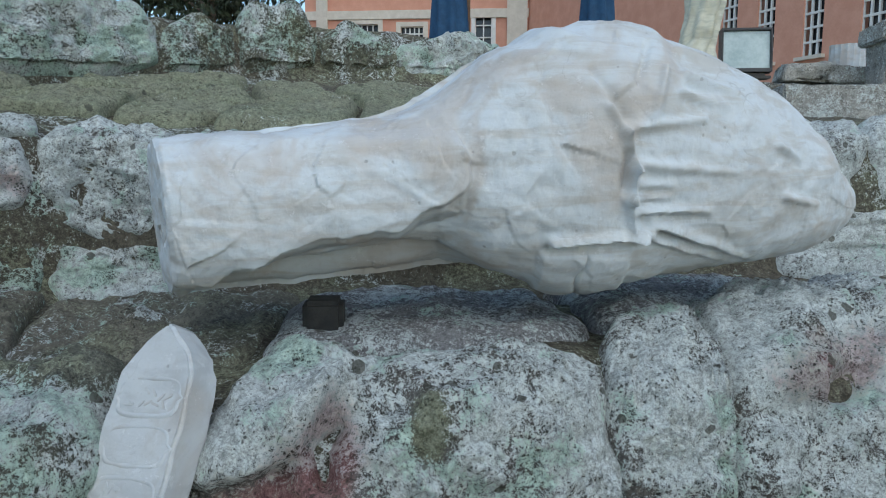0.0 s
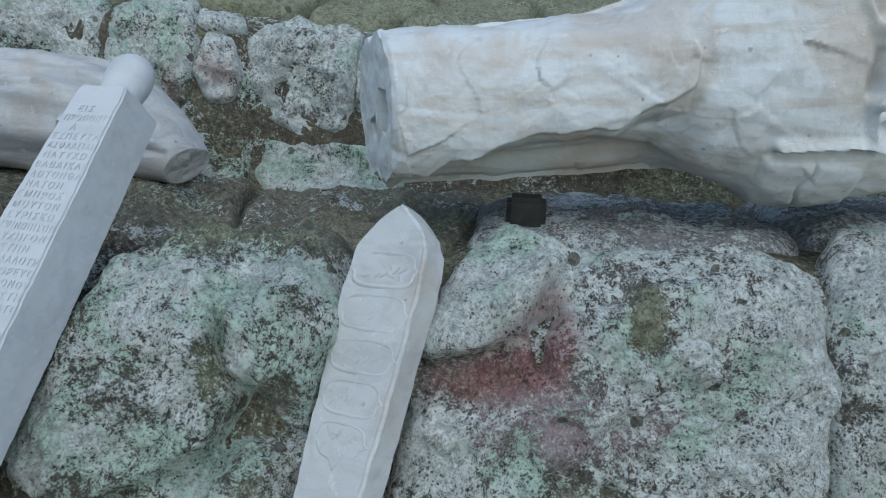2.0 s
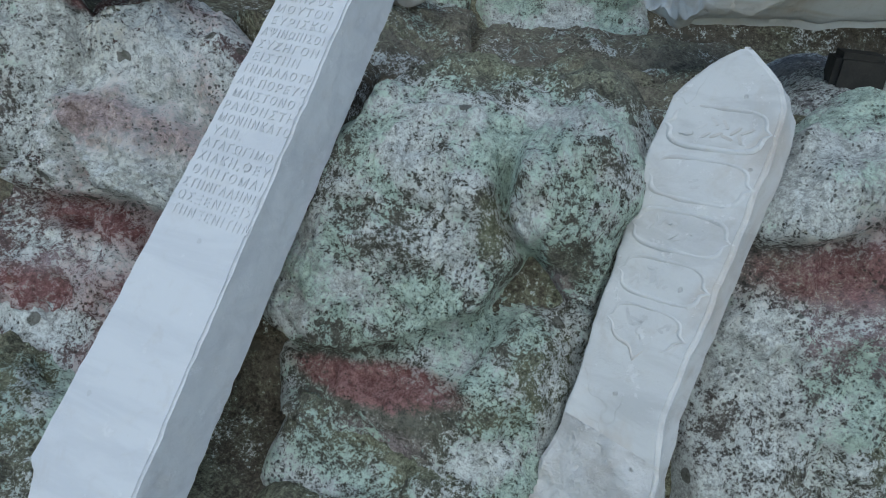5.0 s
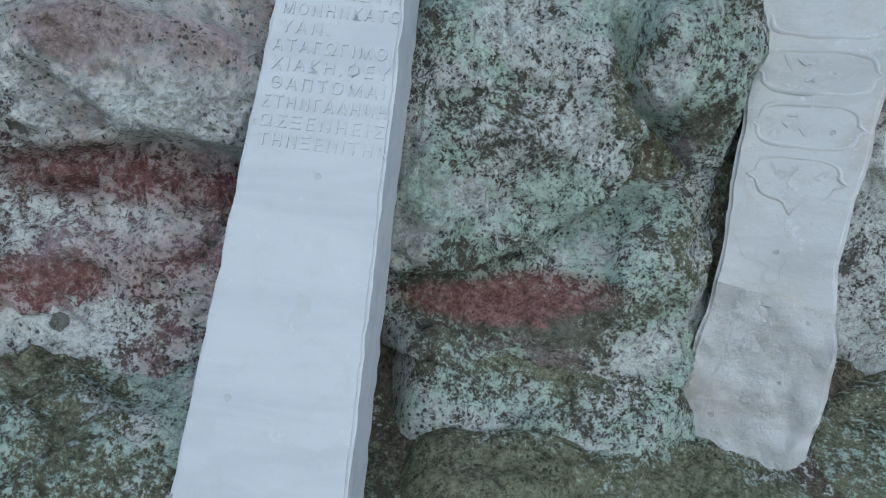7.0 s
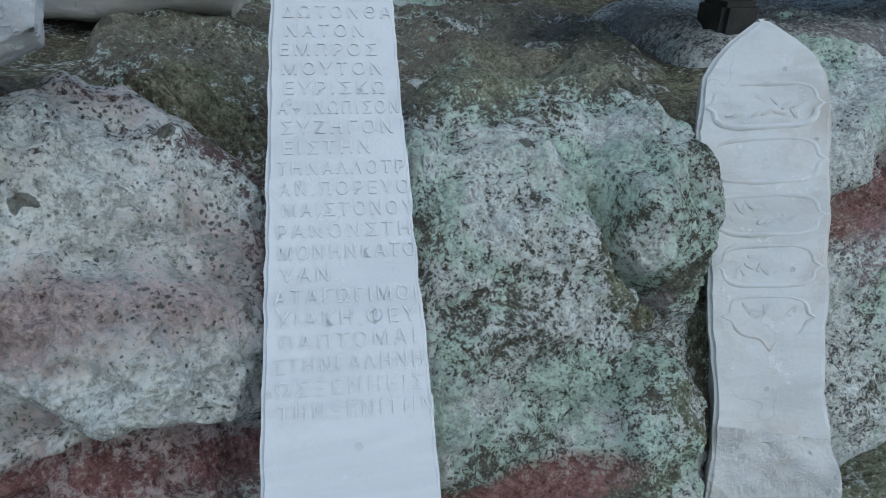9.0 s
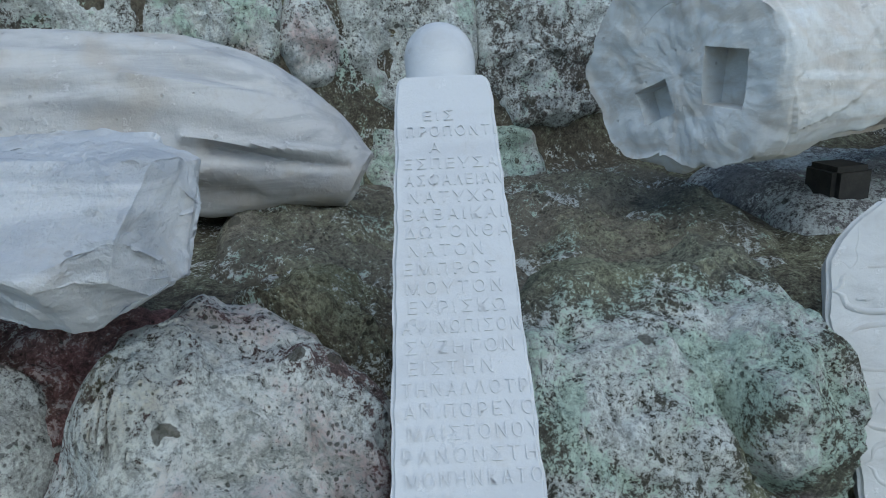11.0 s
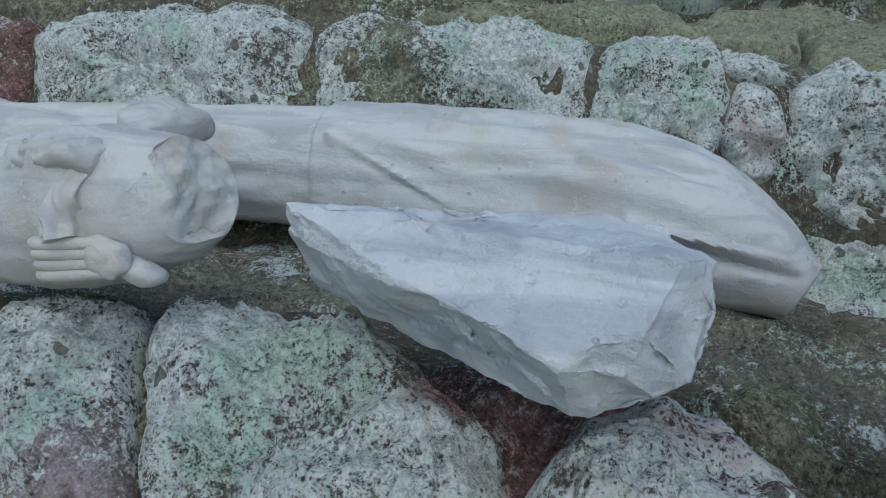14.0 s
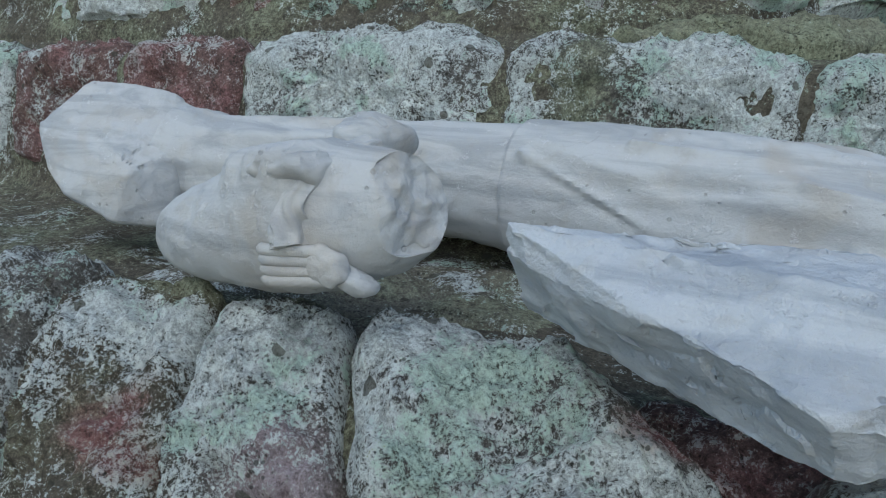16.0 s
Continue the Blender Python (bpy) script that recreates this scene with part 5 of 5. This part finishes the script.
def build_parasol(x, y, tall):
    top = new("closed_parasol")
    top.matrix_world = pose(x, y, 1.62)
    bm = bmesh.new()
    n, rings = 40, 24
    rows = []
    for k in range(rings + 1):
        f = k / rings
        r = 0.20 * (1 - f) ** 0.7 + 0.025
        rows.append([bm.verts.new(((r * (1 + 0.16 * math.sin(8 * a + 2 * f))) * math.cos(a), (r * (1 + 0.16 * math.sin(8 * a + 2 * f))) * math.sin(a), 1.30 + f * tall)) for a in [2 * math.pi * i / n for i in range(n)]])
    for p, q in zip(rows, rows[1:]):
        for i in range(n):
            bm.faces.new((p[i], p[(i + 1) % n], q[(i + 1) % n], q[i]))
    part("canopy", bm, BLUE, top, "folded blue canvas canopy", soft=True)
    bm = bmesh.new()
    bmesh.ops.create_cone(bm, cap_ends=True, segments=16, radius1=0.024, radius2=0.022, depth=1.5 + tall, matrix=Matrix.Translation((0, 0, 0.75 + tall / 2)))
    part("pole", bm, WOOD, top, soft=True, angle=40)
    bm = bmesh.new()
    box(bm, (-0.25, -0.25, -0.06), (0.25, 0.25, 0.05), None, 0.02)
    part("base", bm, BLACK, top)
    return tagged(top, "closed blue canvas parasol standing in the yard", "parasol", "parasols in the yard")


build_parasol(0.08, 9.0, 2.2)
build_parasol(1.97, 9.2, 2.4)
bm = bmesh.new()
bmesh.ops.create_cone(bm, cap_ends=True, segments=14, radius1=0.03, radius2=0.025, depth=4.0, matrix=Matrix.Translation((0.33, 9.4, 3.6)))
tagged(part("wooden_post", bm, WOOD, soft=True, angle=40), "slim brown wooden post in the yard", "post")


def build_tree(x, y, z0, spread, seed):
    rnd = random.Random(seed)
    top = new("dark_tree")
    top.matrix_world = pose(x, y, z0)
    bark = plain("bark", (0.05, 0.04, 0.03), (0.11, 0.09, 0.07), 12, 0.9)
    limbs = [([(0, 0, 0), (0.1, 0, 1.6), (0.05, 0.1, 3.2), (0.2, 0, 4.8), (0.1, 0, 6.6)], 0.2)]
    for k in range(11):
        a, h = rnd.uniform(0, 6.28), rnd.uniform(2.2, 5.6)
        r = spread * rnd.uniform(0.6, 0.95)
        limbs.append(([(0.1, 0, h), (r * 0.4 * math.cos(a), r * 0.4 * math.sin(a), h + 0.6), (r * math.cos(a), r * math.sin(a), h + rnd.uniform(0.4, 1.4))], 0.07))
    bm = bmesh.new()
    for path, r in limbs:
        n = len(path)
        bm.from_mesh(capped("limb", loft_places([(p[0], p[1] + 1e-3 * i, p[2] + 1e-3 * i) for i, p in enumerate(path)], [(r * (1 - 0.75 * i / (n - 1)),) * 2 for i in range(n)], 18, 10, 2), 0.001, 2))
    part("trunk", bm, bark, top, soft=True)
    leaf = plain("dark_leaf", (0.012, 0.022, 0.010), (0.04, 0.06, 0.025), 3.0, 0.6)
    verts, faces = [], []
    for k in range(9000):
        path, _ = limbs[rnd.randrange(1, len(limbs))]
        f = rnd.random() ** 0.6
        c = Vector(path[1]).lerp(Vector(path[2]), f) + Vector((rnd.gauss(0, 0.42), rnd.gauss(0, 0.42), rnd.gauss(0, 0.42)))
        m = Euler((rnd.uniform(0, 6.3), rnd.uniform(0, 6.3), rnd.uniform(0, 6.3))).to_matrix()
        s = rnd.uniform(0.05, 0.12)
        i = len(verts)
        verts += [tuple(c + m @ Vector(v) * s) for v in ((-1, 0, 0), (0, 0.45, 0.1), (1, 0, 0), (0, -0.45, 0.1))]
        faces.append((i, i + 1, i + 2, i + 3))
    me = bpy.data.meshes.new("crown")
    me.from_pydata(verts, [], faces)
    tagged(put("crown", me, leaf, top, soft=False), kind="stuff")
    return tagged(top, "dark evergreen tree with dense foliage behind the wall", "tree", "trees behind the wall")


build_tree(-6.4, 19.5, 1.6, 2.3, 1)
build_tree(-9.5, 22, 1.6, 2.6, 2)
build_tree(-3.4, 34, 1.6, 2.4, 3)


def build_floodlight():
    top = new("floodlight")
    top.matrix_world = pose(2.0, 4.72, 1.955, 0, 0, -6)
    tilt = pose(0, 0, 0.185, -6, 0, 0)
    bm = bmesh.new()
    for lo, hi in (((-0.162, -0.02, -0.138), (-0.150, 0.06, 0.145)), ((0.150, -0.02, -0.145), (0.162, 0.06, 0.145)), ((-0.150, -0.02, 0.128), (0.150, 0.06, 0.145)), ((-0.150, -0.02, -0.145), (0.150, 0.06, -0.120)), ((-0.150, 0.045, -0.12), (0.150, 0.06, 0.128))):
        box(bm, lo, hi, None, 0.003)
    part("housing", bm, BLACK, top).matrix_local = tilt
    bm = bmesh.new()
    box(bm, (-0.150, 0.0, -0.118), (0.150, 0.006, 0.126))
    part("glass", bm, LENS, top, "pale flat glass front").matrix_local = tilt
    bm = bmesh.new()
    box(bm, (-0.11, 0.0, 0.012), (0.13, 0.07, 0.045), None, 0.006)
    box(bm, (-0.16, -0.02, 0.0), (0.16, 0.09, 0.02), None, 0.004)
    box(bm, (-0.02, 0.02, 0.0), (0.02, 0.05, 0.05))
    part("bracket", bm, BLACK, top)
    return top


tagged(build_floodlight(), "square black floodlight with pale glass on the wall top", "floodlight")


def drum(name, x, y, z, r0, r1, h, mat, label, cat, flutes=0):
    n, rings = 72, 14
    P = np.zeros((rings, n, 3))
    for k in range(rings):
        f = k / (rings - 1)
        for i in range(n):
            a = 2 * math.pi * i / n
            r = (r0 + (r1 - r0) * f) * (1 - 0.05 * abs(math.sin(flutes * a / 2)) if flutes else 1)
            q = Vector((r * math.cos(a), r * math.sin(a), h * f))
            q *= 1 + 0.02 * fbm(q + Vector((x, y, 0)), 8, 2)
            P[k, i] = (x + q.x, y + q.y, z + q.z)
    return tagged(put(name, capped(name, P, 0.004, 4, 1), mat, angle=40), label, cat)


drum("column_drum", 2.94, 5.2, 1.85, 0.125, 0.12, 0.40, MARBLE, "short fluted white marble column drum", "column", 18)

# the upright statue beside the floodlight, a plain weathered shape
P = loft_places([(2.05, 5.9, 1.7), (2.04, 5.9, 2.0), (2.07, 5.88, 2.25), (2.12, 5.9, 2.5), (2.16, 5.92, 2.75), (2.15, 5.92, 3.0), (2.15, 5.92, 3.2)],
                [(0.22, 0.22), (0.20, 0.2), (0.16, 0.16), (0.13, 0.13), (0.16, 0.15), (0.17, 0.16), (0.06, 0.06)], 70, 60, 2.2, lambda s, a, p: 0.02 * fbm(p, 7, 3) + 0.012 * math.sin(9 * a))
tagged(put("standing_statue", capped("standing_statue", P, 0.02, 6, 1), marble("yellowed_marble", (0.60, 0.58, 0.47), (0.42, 0.42, 0.34), (0.4, 0.36, 0.24), 0.7), angle=50), "weathered yellowish marble statue standing on the wall top", "statue")


def rough_block(name, lo, hi, m, mat, label, cat, rough=0.012, cut=0.05):
    bm = bmesh.new()
    box(bm, lo, hi, None, 0.012)
    bmesh.ops.triangulate(bm, faces=bm.faces)
    for _ in range(5):
        es = [e for e in bm.edges if e.calc_length() > cut]
        if not es:
            break
        bmesh.ops.subdivide_edges(bm, edges=es, cuts=1)
        bmesh.ops.triangulate(bm, faces=[f for f in bm.faces if len(f.verts) > 3])
    bm.normal_update()
    for v in bm.verts:
        v.co += v.normal * rough * (fbm(v.co + m.translation, 7, 3) + 0.4 * fbm(v.co, 30, 2))
    ob = part(name, bm, mat, soft=True, angle=50)
    ob.matrix_world = m
    return tagged(ob, label, cat)


rough_block("carved_panel_block", (-0.26, -0.07, -0.08), (0.26, 0.09, 0.17), pose(1.97, 3.60, 1.62, -4, 0, -4), CARVED, "grey stone block with a recessed panel, on the upper shelf", "stone block")
rough_block("broken_slab", (-0.30, -0.12, 0.0), (0.30, 0.14, 0.12), pose(2.62, 4.9, 1.94, 0, 4, -8), CARVED, "broken grey slab lying on the wall top", "stone slab", 0.03)
rough_block("white_chunk", (-0.10, -0.09, -0.05), (0.10, 0.10, 0.30), pose(1.83, 5.35, 1.9, 0, 6, 20), MARBLE, "rough white marble chunk beside the statue", "marble chunk", 0.05)


def build_altar():
    top = new("carved_altar")
    top.matrix_world = pose(2.92, 4.55, 1.76, 0, 0, -8)
    for name, lo, hi in (("cap", (-0.19, -0.17, 0.40), (0.25, 0.2, 0.52)), ("shaft", (-0.15, -0.13, 0.10), (0.21, 0.16, 0.41)), ("foot", (-0.19, -0.17, -0.06), (0.25, 0.2, 0.11))):
        ob = rough_block(name, lo, hi, pose(0, 0, 0), CARVED, "", "", 0.014)
        ob.parent = top
    P = loft_places([(-0.14, -0.13, 0.31), (-0.07, -0.17, 0.22), (0.03, -0.18, 0.19), (0.13, -0.17, 0.22), (0.20, -0.13, 0.31)], [(0.02, 0.02), (0.035, 0.035), (0.045, 0.04), (0.035, 0.035), (0.02, 0.02)], 40, 24, 2, lambda s, a, p: 0.008 * fbm(p, 25, 2))
    put("garland", capped("garland", P, 0.003, 3), CARVED, top, "carved hanging garland")
    return top


tagged(build_altar(), "grey carved stone altar with a garland on the wall top", "altar")
